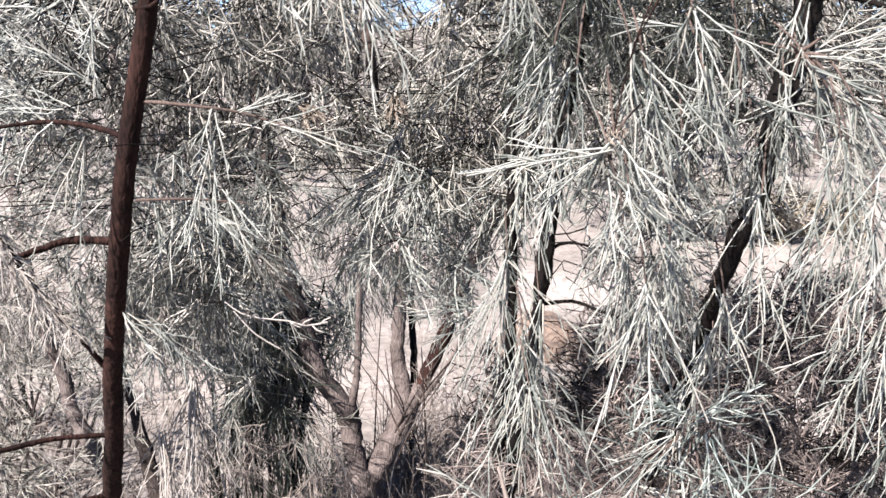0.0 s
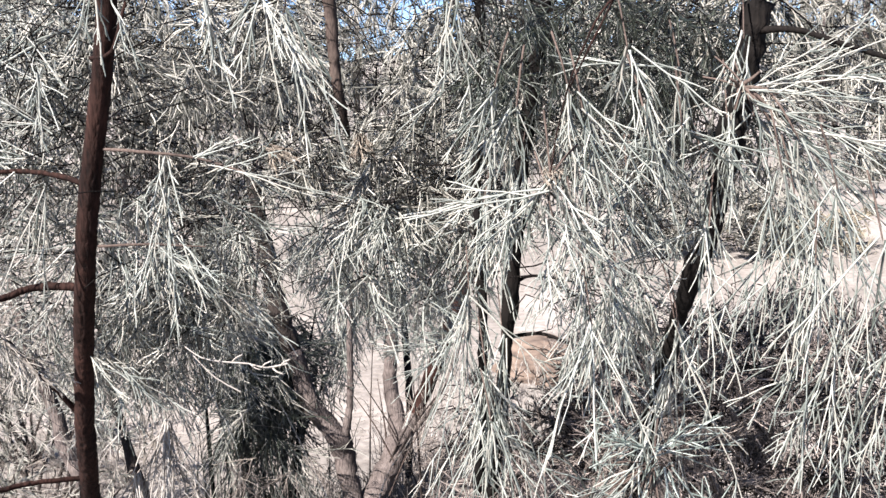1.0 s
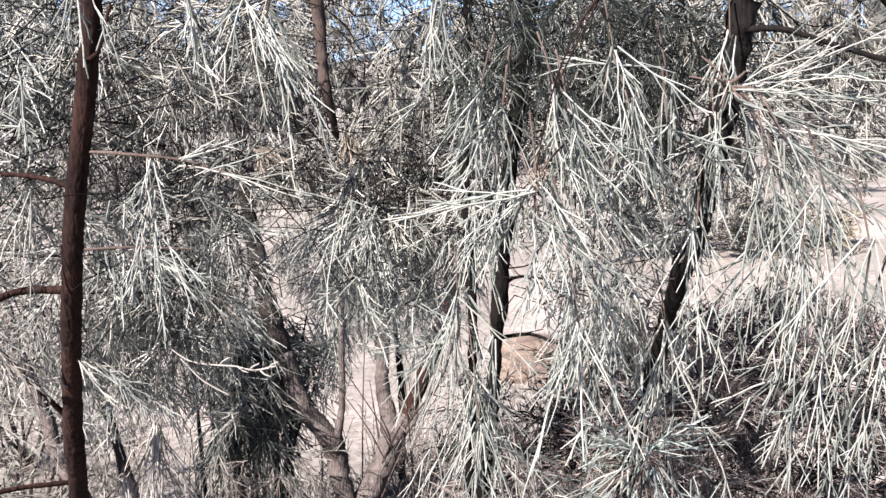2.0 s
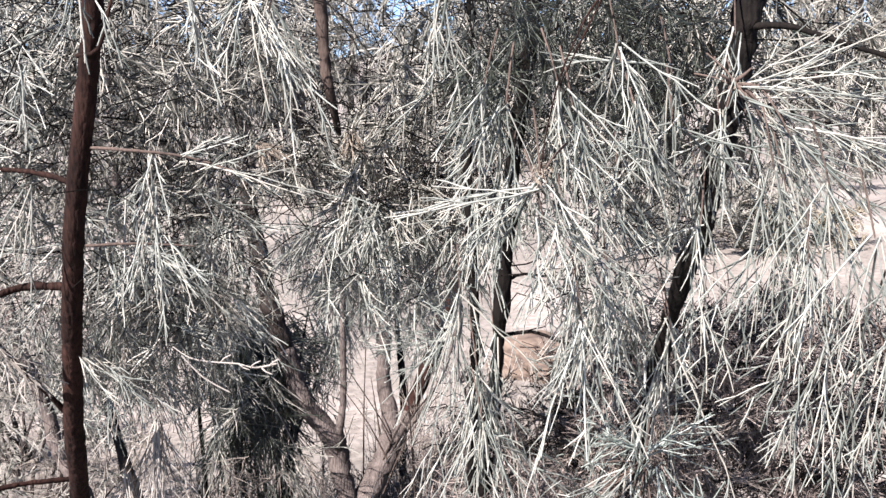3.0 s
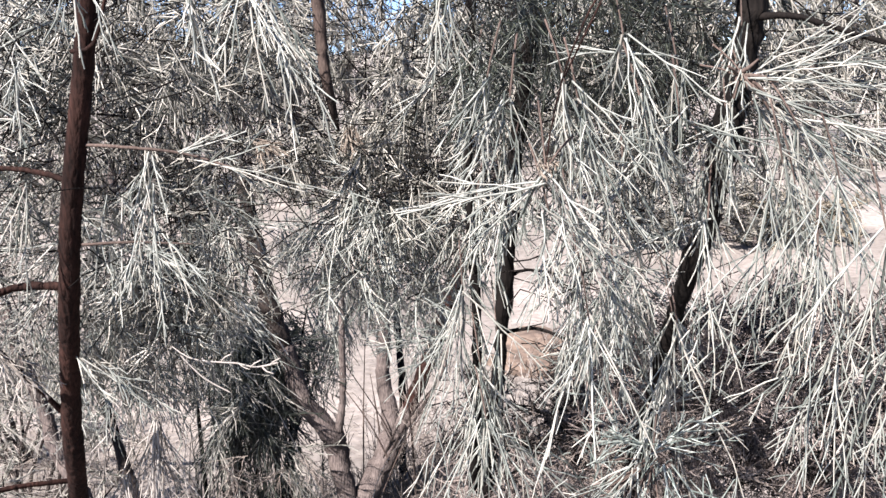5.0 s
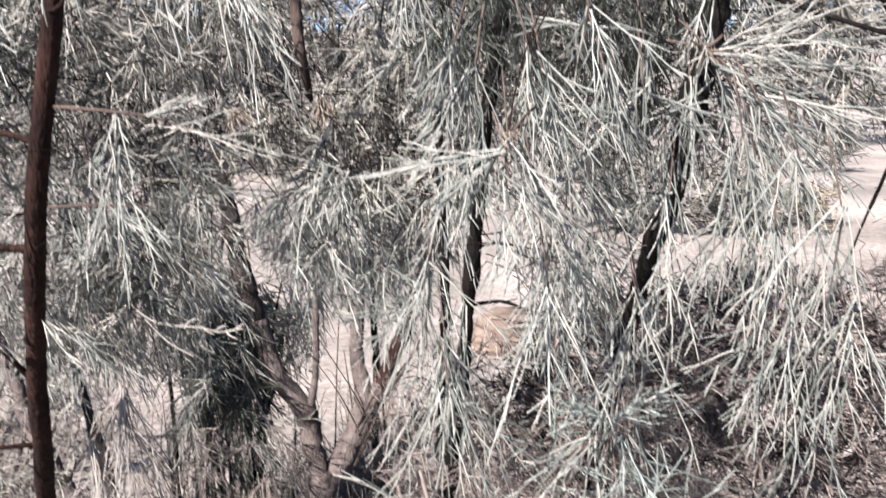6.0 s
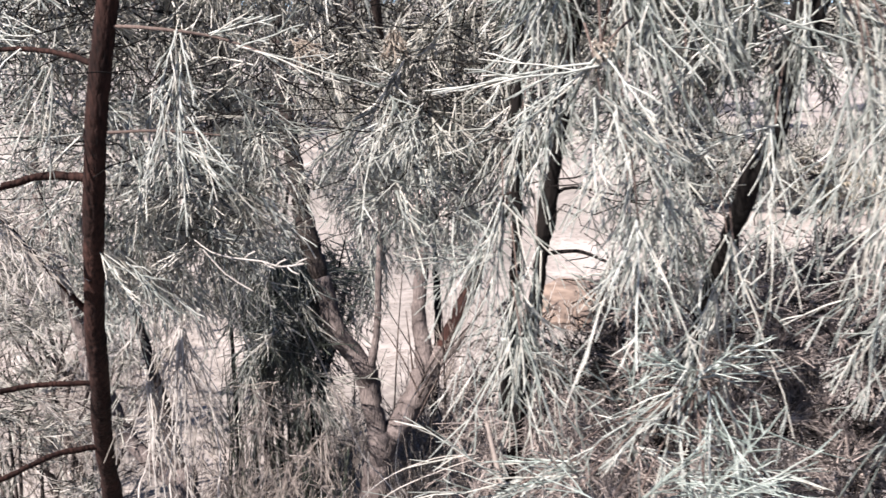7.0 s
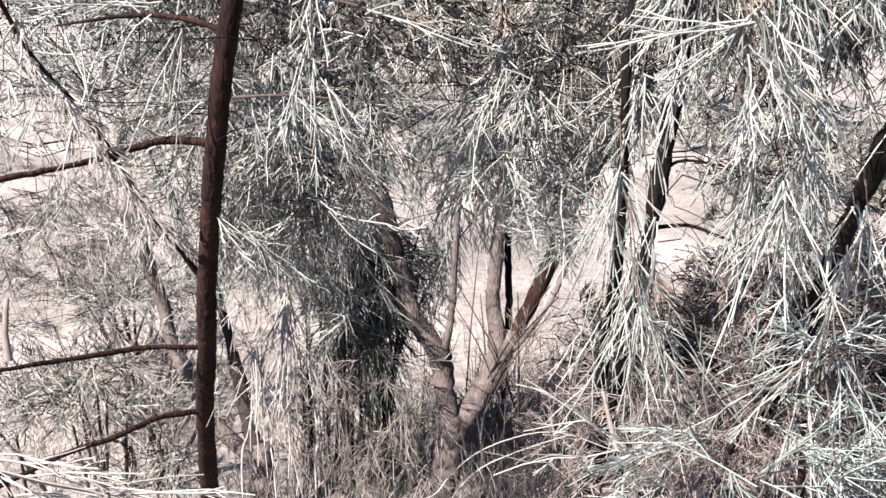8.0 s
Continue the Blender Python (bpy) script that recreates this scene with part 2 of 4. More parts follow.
def side_shoots(rng, lines, many, length, angle, droop, k, lo=0.12, hi=0.95):
    """Shoots that leave the given lines at acute angles."""
    n, kk, _ = lines.shape
    s = np.sort(rng.uniform(lo, hi, (n, many)), 1) * (kk - 1)
    i = np.minimum(s.astype(int), kk - 2)
    u = (s - i)[..., None]
    row = np.arange(n)[:, None]
    start = lines[row, i] * (1 - u) + lines[row, i + 1] * u
    along = unit(lines[row, i + 1] - lines[row, i])
    out = unit(np.cross(along, rng.normal(0, 1, along.shape) * (1, 1.5, 1)))
    a = np.radians(rng.normal(angle, 9, (n, many)))[..., None]
    way = along * np.cos(a) + out * np.sin(a)
    size = length * rng.uniform(0.45, 1.15, (n, many)) * (1.15 - 0.5 * s / (kk - 1))
    return grown(rng, start.reshape(-1, 3), way.reshape(-1, 3), size.ravel(), np.full(n * many, droop), k, 0.016)


def taper(lines, r, rng, tip=0.55):
    n, k, _ = lines.shape
    return r * rng.uniform(0.8, 1.2, (n, 1)) * np.linspace(1, tip, k)[None]


def forks(rng, lines, many, share, angle, k, lo=0.15, hi=0.8):
    """Straight shoots that leave each line by turns to one side and the other, in the line's own plane."""
    n, kk, _ = lines.shape
    reach = np.linalg.norm(lines[:, -1] - lines[:, 0], axis=1)
    s = np.clip(np.linspace(lo, hi, many)[None] + rng.normal(0, 0.07, (n, many)), 0.04, 0.93) * (kk - 1)
    i = np.minimum(s.astype(int), kk - 2)
    u = (s - i)[..., None]
    row = np.arange(n)[:, None]
    start = lines[row, i] * (1 - u) + lines[row, i + 1] * u
    along = unit(lines[row, i + 1] - lines[row, i])
    across = unit(np.cross(along, unit(rng.normal(0, 1, (n, 1, 3)) * (0.5, 1.6, 0.5)) * np.ones((1, many, 1))))
    turn = np.where((np.arange(many)[None] + rng.integers(0, 2, (n, 1))) % 2, 1.0, -1.0)[..., None]
    out = unit(across * turn + rng.normal(0, 0.35, along.shape))
    a = np.radians(np.abs(rng.normal(angle, 8, (n, many))))[..., None]
    way = unit(along * np.cos(a) + out * np.sin(a) + DOWN * 0.06)
    size = share * reach[:, None] * rng.uniform(0.45, 1.15, (n, many)) * (1.2 - 0.75 * s / (kk - 1))
    return grown(rng, start.reshape(-1, 3), way.reshape(-1, 3), size.ravel(), np.full(n * many, 0.04), k, 0.011)


def spray(parent, mat, base, way, spread=0.45, length=0.22, many=9, sides=5, share=0.5, droop=0.06, r=0.0015, twig=None, label="", seed=0):
    """One hanging spray: a woody twig, a bud and the jointed shoots that fork again and again on their way out from it."""
    rng = np.random.default_rng(seed)
    base, heading = np.array(base, float), unit(np.array(way, float))
    ways = unit(heading + rng.normal(0, spread, (many, 3)) * (1, 0.7, 0.9))
    first = grown(rng, base + rng.normal(0, 0.005, (many, 3)), ways, length * rng.uniform(0.5, 1.1, many), np.full(many, droop), 6, 0.009)
    second = forks(rng, first, sides, share, 24, 4)
    third = forks(rng, second[rng.uniform(0, 1, len(second)) < 0.6], 2, 0.55, 23, 4, 0.25, 0.6)
    pieces = [tubes(first, taper(first, r * 1.15, rng, 0.6), 5), tubes(second, taper(second, r, rng, 0.55), 4), tubes(third, taper(third, r * 0.9, rng, 0.55), 4)]
    ob = part("needle_spray", merged(*pieces), mat, parent, label)
    if twig is not None:
        a, b = np.array(twig, float), np.array(base, float)
        mid = (a + b) / 2 + (0, 0, 0.06 * np.linalg.norm(b - a))
        part("twig", limb([a, mid, b], [r * 1.2, r * 1.1, r], 7, 0.02, 0.15, seed), TWIG_BARK, parent)
    return ob


def clump(parent, mat, centre, half, many, way=(0, 0, -1), spread=0.5, length=0.2, shoots=5, sides=5, side_length=0.06, droop=0.15, r=0.0011, seed=0, label="", name="needle_clump", twigs=True, curl=0.022, fine=(5, 3)):
    """Many small sprays through a part of a crown, hung on thin dark twigs."""
    rng = np.random.default_rng(seed)
    centre, half = np.array(centre), np.array(half)
    base = centre + half * rng.uniform(-1, 1, (many, 3))
    heading = unit(np.array(way, float)) + rng.normal(0, 0.5, (many, 3))
    size = length * rng.uniform(0.5, 1.15, many)
    ways = unit(np.repeat(unit(heading), shoots, 0) + rng.normal(0, spread, (many * shoots, 3)) * (1, 0.7, 0.9))
    start = np.repeat(base, shoots, 0) + rng.normal(0, 0.012, (many * shoots, 3))
    first = grown(rng, start, ways, np.repeat(size, shoots) * rng.uniform(0.4, 1.1, many * shoots), np.full(many * shoots, droop), fine[0], curl * 0.6)
    second = side_shoots(rng, first, sides, side_length, 26, droop * 0.5, fine[1])
    second[:, 1:] += rng.normal(0, curl, (len(second), fine[1] - 1, 3)) * side_length
    tagged(part(name, merged(tubes(first, taper(first, r * 1.1, rng), 3), tubes(second, taper(second, r, rng), 3)), mat, parent, label), kind="stuff")
    if twigs:
        back = unit(np.stack([rng.normal(0, 0.7, 2 * many), rng.normal(0.1, 0.5, 2 * many), rng.uniform(-0.2, 0.8, 2 * many)], -1)) * (length * rng.uniform(0.7, 1.5, (2 * many, 1)))
        s = np.linspace(0, 1, 6)[None, :, None]
        stems = np.repeat(base, 2, 0)[:, None] + back[:, None] * s + rng.normal(0, 0.014, (2 * many, 6, 3)) * s
        tagged(part("twig_mass", tubes(stems, taper(stems, r * 0.5, rng, 1.7), 4), BLACK_BARK, parent), kind="stuff")


# ---- ground ----
def ground_height(x, y):
    rise = 0.10 * math.sin(x * 0.5 + 1.0) * math.sin(y * 0.35) + 0.05 * noise.noise(Vector((x * 0.9, y * 0.9, 0.3)))
    ease = lambda a, b, v: (lambda u: u * u * (3 - 2 * u))(min(1.0, max(0.0, (v - a) / (b - a))))
    hollow = -0.42 * ease(0.3, 3.8, y) * (1 - ease(7.0, 17.0, y))
    hill = 0.058 * max(0.0, y - 55.0) * (1 + 0.25 * math.sin(x / 70 + 0.8))
    return hollow + hill + rise * 0.6 * min(1.0, abs(y - 2.0) / 3) * max(0.0, 1 - max(abs(x), abs(y)) / 60)


def build_ground():
    near = np.arange(-14, 14.01, 0.25)
    wide = np.array([18, 25, 32, 40, 50, 60, 75, 90, 110, 130, 160, 200, 260, 400, 900])
    xs = np.concatenate([-wide[::-1], near, wide])
    ys = np.concatenate([[-900, -300, -80, -30, -12], np.arange(-6, 22.01, 0.25), [26, 32, 40, 55, 80, 120, 180, 260, 400, 900]])
    verts = np.array([(x, y, ground_height(x, y)) for y in ys for x in xs])
    index = np.arange(len(verts)).reshape(len(ys), len(xs))
    quads = np.stack([index[:-1, :-1], index[:-1, 1:], index[1:, 1:], index[1:, :-1]], -1).reshape(-1, 4)
    me = mesh_from("ground", verts, quads)
    me.materials.append(SOIL)
    tagged(new("ground", me), "dry pinkish sandy soil with scattered litter", "ground", kind="structure")


build_ground()


def ground_at(x, y):
    return (x, y, ground_height(x, y))


# ---- slender brown sapling ----
sapling = thing("sapling", (-1.05, 2.96, -0.38), "slender she-oak sapling with dark brown trunk and grey-green needles", "tree", "she-oaks")
part("trunk", limb([(-1.06, 2.98, -0.42), (-0.963, 2.75, -0.05), (-0.833, 2.42, 0.45), (-0.696, 2.04, 0.90), (-0.623, 1.87, 1.115), (-0.580, 1.77, 1.30), (-0.511, 1.645, 1.567), (-0.473, 1.60, 1.73), (-0.433, 1.565, 1.88), (-0.398, 1.53, 2.01), (-0.363, 1.48, 2.19), (-0.323, 1.43, 2.40), (-0.283, 1.40, 2.9)], [0.034, 0.030, 0.025, 0.021, 0.0195, 0.019, 0.0185, 0.018, 0.017, 0.0165, 0.016, 0.014, 0.008], 16, 0.012, 0.05), BROWN_BARK, sapling, "smooth dark brown trunk with small knots")


def twig_on(parent, points, r0, r1, mat=None, seed=1, label="", name="branch", sides=9):
    radii = np.linspace(r0, r1, len(points))
    return part(name, limb(points, radii, sides, 0.015, 0.16, seed), mat or BROWN_BARK, parent, label)


twig_on(sapling, [(-0.530, 1.66, 1.560), (-0.598, 1.655, 1.564), (-0.650, 1.609, 1.551), (-0.693, 1.531, 1.536), (-0.777, 1.424, 1.520), (-0.900, 1.30, 1.500)], 0.008, 0.0045, seed=2)
dead_branch = twig_on(sapling, [(-0.597, 1.77, 1.295), (-0.625, 1.702, 1.38), (-0.641, 1.603, 1.479), (-0.648, 1.503, 1.58), (-0.639, 1.401, 1.643), (-0.635, 1.292, 1.706), (-0.63, 1.20, 1.79)], 0.0055, 0.003, seed=3)
twig_on(sapling, [(-0.645, 1.88, 1.109), (-0.726, 1.811, 1.127), (-0.810, 1.716, 1.134), (-0.912, 1.60, 1.142), (-1.05, 1.45, 1.15)], 0.006, 0.0035, seed=4)
twig_on(sapling, [(-0.700, 2.024, 0.907), (-0.767, 1.944, 0.919), (-0.828, 1.851, 0.908), (-0.892, 1.757, 0.907), (-0.951, 1.709, 0.882), (-1.05, 1.6, 0.85)], 0.0075, 0.004, seed=5)
twig_on(sapling, [(-0.480, 1.60, 1.752), (-0.546, 1.62, 1.769), (-0.636, 1.626, 1.774), (-0.748, 1.572, 1.754)], 0.005, 0.0025, seed=6)
side_branch = twig_on(sapling, [(-0.447, 1.585, 1.812), (-0.358, 1.531, 1.808), (-0.262, 1.508, 1.797), (-0.177, 1.477, 1.774)], 0.0032, 0.0016, TWIG_BARK, seed=7)
twig_on(sapling, [(-0.43, 1.54, 1.96), (-0.388, 1.517, 1.968), (-0.361, 1.520, 2.044)], 0.005, 0.003, seed=8)
twig_on(sapling, [(-0.459, 1.587, 1.645), (-0.356, 1.540, 1.653), (-0.260, 1.527, 1.649)], 0.0028, 0.0015, TWIG_BARK, seed=9)
# pale dead twig tip
for n, (x, z) in enumerate([(-0.235, 1.480), (-0.206, 1.474), (-0.178, 1.470), (-0.160, 1.463), (-0.142, 1.462), (-0.130, 1.465)]):
    up = 0.012 if n % 2 else -0.009
    twig_on(sapling, [(x, 1.446, z), (x + 0.007, 1.442, z + up * 0.6), (x + 0.017, 1.441, z + up)], 0.0013, 0.0009, STRAW, seed=400 + n, name="twig", label="bleached bare twig")
twig_on(sapling, [(-0.279, 1.440, 1.502), (-0.252, 1.433, 1.485), (-0.221, 1.439, 1.476), (-0.181, 1.447, 1.470), (-0.154, 1.451, 1.461), (-0.122, 1.458, 1.465)], 0.0010, 0.0019, STRAW, seed=10, name="twig", label="bleached bare twig")
twig_on(sapling, [(-0.264, 1.430, 1.490), (-0.231, 1.430, 1.453), (-0.194, 1.432, 1.429)], 0.0010, 0.0010, STRAW, seed=11, name="twig", label="bleached bare twig")
for n, (b, w, ln, m) in enumerate([
    ((-0.278, 1.410, 1.804), (0.05, -0.1, -1), 0.16, 6), ((-0.270, 1.392, 1.689), (0.5, -0.1, -1), 0.17, 8), ((-0.282, 1.416, 1.754), (-0.3, 0, -1), 0.16, 5),
    ((-0.214, 1.468, 1.781), (1, -0.1, -0.05), 0.19, 8), ((-0.254, 1.479, 1.796), (0.9, 0, 0.35), 0.13, 6), ((-0.333, 1.526, 1.650), (0.9, 0, -0.7), 0.2, 7),
    ((-0.198, 1.547, 1.553), (0.7, 0, -0.8), 0.12, 5), ((-0.391, 1.249, 1.923), (0.2, 0, -1), 0.09, 6), ((-0.541, 1.564, 1.749), (-0.3, 0, -0.4), 0.2, 10),
    ((-0.539, 1.623, 1.839), (-0.4, 0, 0.5), 0.18, 10), ((-0.489, 1.589, 1.912), (-0.5, 0, 0.5), 0.15, 8)]):
    spray(side_branch if n < 5 else sapling, PALE, b, w, 0.34, ln * 1.05, max(3, round(m * 0.42)), 4, 0.42, 0.05, 0.0012, seed=40 + n)
# dead sprays on the leaning branch
for n, (t, m) in enumerate([(0.05, 4), (0.18, 5), (0.32, 6), (0.46, 7), (0.6, 7), (0.72, 8), (0.85, 8), (0.97, 7)]):
    p = np.array((-0.625, 1.70, 1.38)) * (1 - t) + np.array((-0.635, 1.27, 1.72)) * t
    spray(dead_branch, STRAW, p, (0.45, 0, -1), 0.42, 0.075, m + 2, 3, 0.5, 0.08, 0.0011, seed=60 + n, label="bleached dead needles")
for n, (b, w, ln, m, sp) in enumerate([
    ((-0.551, 0.947, 1.292), (1, 0, 0.0), 0.30, 3, 0.06), ((-0.531, 0.954, 1.278), (1, 0, -0.2), 0.28, 4, 0.14), ((-0.521, 0.996, 1.225), (1, 0, 0.12), 0.26, 3, 0.12),
    ((-0.462, 1.908, 1.224), (-0.12, 0, -1), 0.36, 17, 0.3), ((-0.539, 1.905, 1.100), (0.1, 0, -1), 0.25, 13, 0.25), ((-0.531, 1.950, 1.364), (0.1, 0, -1), 0.26, 10, 0.3), ((-0.625, 1.240, 1.760), (-0.1, 0, -1), 0.07, 5, 0.35), ((-0.625, 1.205, 1.689), (0.0, 0, -1), 0.06, 4, 0.35)]):
    spray(sapling, STRAW, b, w, sp, ln, m, 3, 0.4, 0.1, 0.0012 if n < 3 else 0.0014, seed=70 + n, label="bleached dead needles")
twig_on(sapling, [(-0.653, 1.205, 1.308), (-0.660, 1.214, 1.344), (-0.661, 1.227, 1.388)], 0.006, 0.003, RUST, 12, "orange-brown dead twig", "twig")

# ---- forked tree ----
forked = thing("forked_tree", (-0.33, 3.98, -0.40), "forked she-oak with two grey-brown arms rising from a low fork", "tree", "she-oaks")
part("trunk", limb([(-0.34, 3.98, -0.52), (-0.33, 3.98, -0.35), (-0.31, 3.975, -0.1), (-0.30, 3.97, 0.05), (-0.29, 3.97, 0.14)], [0.085, 0.064, 0.058, 0.060, 0.05], 18, 0.02, 0.16, 21), GREY_BARK, forked)
part("limb", limb([(-0.29, 3.97, 0.08), (-0.318, 3.975, 0.22), (-0.352, 3.98, 0.40), (-0.378, 3.975, 0.45), (-0.475, 3.945, 0.60), (-0.54, 3.95, 0.835)], [0.052, 0.047, 0.058, 0.053, 0.043, 0.038], 16, 0.03, 0.14, 22), GREY_BARK, forked)
# Left arm goes on in darker bark, crown shade put into the colour.
part("limb", limb([(-0.525, 3.95, 0.78), (-0.54, 3.95, 0.835), (-0.605, 3.945, 1.076), (-0.645, 3.935, 1.36), (-0.686, 3.94, 1.66), (-0.705, 3.94, 1.95), (-0.70, 3.93, 2.24), (-0.68, 3.88, 2.75)], [0.043, 0.043, 0.039, 0.034, 0.031, 0.028, 0.026, 0.02], 16, 0.03, 0.14, 122), DUSKY_BARK, forked, "upper limb, bark darkened in colour for shade")
part("limb", limb([(-0.30, 3.97, 0.02), (-0.19, 4.03, 0.19), (-0.125, 4.05, 0.31), (-0.10, 4.06, 0.36), (-0.075, 4.08, 0.41), (-0.02, 4.11, 0.50)], [0.056, 0.052, 0.054, 0.062, 0.048, 0.033], 16, 0.025, 0.12, 23), GREY_BARK, forked)
# Darker bark colour stands for the shade of the sprays before this limb.
part("limb", limb([(-0.04, 4.10, 0.46), (0.07, 4.13, 0.70), (0.165, 4.16, 0.96), (0.296, 4.22, 1.244), (0.406, 4.245, 1.469), (0.45, 4.25, 1.80), (0.5, 4.25, 2.5)], [0.034, 0.033, 0.031, 0.028, 0.025, 0.022, 0.016], 14, 0.03, 0.14, 123), BROWN_BARK, forked, "upper limb, bark darkened in colour for shade")
part("limb", limb([(-0.092, 4.070, 0.374), (-0.113, 4.090, 0.501), (-0.130, 4.100, 0.641), (-0.125, 4.100, 0.796), (-0.110, 4.100, 0.999), (-0.092, 4.080, 1.224), (-0.096, 4.050, 1.653)], [0.044, 0.040, 0.034, 0.031, 0.028, 0.025, 0.018], 16, 0.03, 0.14, 124), GREY_BARK, forked)
twig_on(forked, [(-0.33, 3.97, 0.44), (-0.30, 3.95, 0.62), (-0.29, 3.94, 0.9), (-0.27, 3.9, 1.25), (-0.26, 3.9, 1.7)], 0.018, 0.009, GREY_BARK, 24)
twig_on(forked, [(-0.07, 4.08, 0.38), (0.03, 4.06, 0.50), (0.14, 4.03, 0.70), (0.2, 4.0, 0.9)], 0.014, 0.006, GREY_BARK, 25)
# hanging crown of the forked tree, its inner shade put into the needle colour
clump(forked, SHADE_DARK, (-0.71, 4.13, 0.70), (0.14, 0.25, 0.25), 125, (0, 0, -1), 0.26, 0.34, 5, 5, 0.14, 0.03, 0.0028, 31, "dense hanging green needles, darkened in colour for shade", twigs=False)
clump(forked, PALE, (-0.46, 4.33, 0.93), (0.15, 0.25, 0.21), 14, (0, 0, -1), 0.13, 0.45, 6, 6, 0.16, 0.03, 0.0026, 32, twigs=False)
clump(forked, GREEN, (-0.72, 3.63, 1.06), (0.13, 0.20, 0.15), 5, (0, 0, -1), 0.13, 0.5, 5, 5, 0.14, 0.03, 0.0021, 39)

clump(forked, PALE, (-0.685, 3.900, 0.939), (0.17, 0.12, 0.28), 20, (0, 0, -1), 0.22, 0.32, 4, 5, 0.14, 0.03, 0.0026, 33, twigs=False)
clump(forked, GREEN, (-0.71, 3.83, 0.58), (0.17, 0.08, 0.22), 9, (0, 0, -1), 0.2, 0.3, 4, 5, 0.14, 0.03, 0.0024, 35, twigs=False)
clump(forked, RUST, (-0.051, 4.400, -0.008), (0.2, 0.2, 0.14), 34, (0.2, 0, 0.4), 0.5, 0.2, 5, 5, 0.09, 0.1, 0.0018, 34, "dead reddish twigs", twigs=False)
clump(forked, RUST, (-0.53, 3.14, 0.40), (0.26, 0.40, 0.20), 34, (0.1, 0, -0.6), 0.5, 0.22, 5, 5, 0.08, 0.1, 0.0016, 131, "dead reddish twigs", twigs=False)
clump(forked, RUST, (0.12, 3.60, 0.33), (0.21, 0.40, 0.21), 40, (0.4, 0, 0.3), 0.5, 0.25, 5, 5, 0.09, 0.1, 0.0016, 132, "dead reddish twigs", twigs=False)

# dark upright shoots behind the left arm
shoot_rng = np.random.default_rng(133)
for n in range(14):
    x, y = shoot_rng.uniform(-0.98, -0.62), shoot_rng.uniform(4.1, 4.5)
    tall, lean = shoot_rng.uniform(1.3, 2.1), shoot_rng.normal(0, 0.07)
    thick = shoot_rng.uniform(0.006, 0.012)
    foot = np.array(ground_at(x, y)) - (0, 0, 0.05)
    part("shoot", limb([foot, foot + (lean * 0.5, 0, tall * 0.45), foot + (lean * 1.6, 0, tall * 0.8), foot + (lean * 2.6, -0.05, tall)], [thick, thick * 0.85, thick * 0.6, thick * 0.3], 8, 0.05, 0.14, 134 + n), DUSKY_BARK if n % 3 else BLACK_BARK, forked)

# slender bare shoots round the fork
for n in range(8):
    a = np.array((shoot_rng.uniform(-0.34, 0.02), shoot_rng.uniform(3.86, 4.12), shoot_rng.uniform(0.02, 0.34)))
    tall, lean = shoot_rng.uniform(0.35, 0.8), shoot_rng.normal(0.06, 0.16)
    thick = shoot_rng.uniform(0.0028, 0.0055)
    part("shoot", limb([a, a + (lean * 0.4, -0.03, tall * 0.5), a + (lean, -0.05, tall)], [thick, thick * 0.8, thick * 0.4], 7, 0.05, 0.14, 160 + n), DUSKY_BARK if n % 2 else TWIG_BARK, forked)

# ---- middle stems ----
middle = thing("she_oak", (0.19, 2.83, -0.38), "thin black-stemmed she-oak with drooping grey-green needles", "tree", "she-oaks")
part("trunk", limb([(0.19, 2.85, -0.45), (0.20, 2.62, -0.05), (0.21, 2.35, 0.5), (0.235, 2.0, 1.08), (0.250, 1.86, 1.30), (0.258, 1.80, 1.44), (0.268, 1.76, 1.59), (0.281, 1.74, 1.74), (0.300, 1.72, 1.88), (0.319, 1.705, 2.02), (0.328, 1.69, 2.25), (0.335, 1.66, 2.9)], [0.027, 0.025, 0.0205, 0.0162, 0.0145, 0.0138, 0.0138, 0.014, 0.0135, 0.0135, 0.013, 0.009], 14, 0.015, 0.16, 26), BLACK_BARK, middle)
part("stem", limb([(0.20, 2.7, -0.25), (0.20, 2.55, 0.1), (0.20, 2.3, 0.7), (0.213, 2.03, 1.2), (0.214, 1.95, 1.42), (0.209, 1.93, 1.56), (0.203, 1.92, 1.72), (0.211, 1.92, 1.88), (0.217, 1.91, 2.05), (0.22, 1.88, 2.5)], [0.022, 0.02, 0.016, 0.012, 0.0105, 0.010, 0.0095, 0.009, 0.009, 0.006], 12, 0.015, 0.16, 27), BLACK_BARK, middle)
twig_on(middle, [(0.257, 1.826, 1.409), (0.320, 1.800, 1.422), (0.369, 1.758, 1.413), (0.421, 1.744, 1.396)], 0.0045, 0.002, BLACK_BARK, 28)
twig_on(middle, [(0.269, 1.782, 1.527), (0.304, 1.759, 1.546), (0.381, 1.724, 1.538)], 0.004, 0.0015, BLACK_BARK, 29)

part("stem", limb([(-0.12, 4.9, -0.45), (-0.074, 4.661, 0.315), (-0.085, 4.744, 0.593), (-0.094, 4.780, 0.735), (-0.099, 4.828, 0.965), (-0.076, 4.862, 1.168)], [0.02, 0.019, 0.018, 0.017, 0.014, 0.006], 12, 0.03, 0.14, 78), BLACK_BARK, middle)

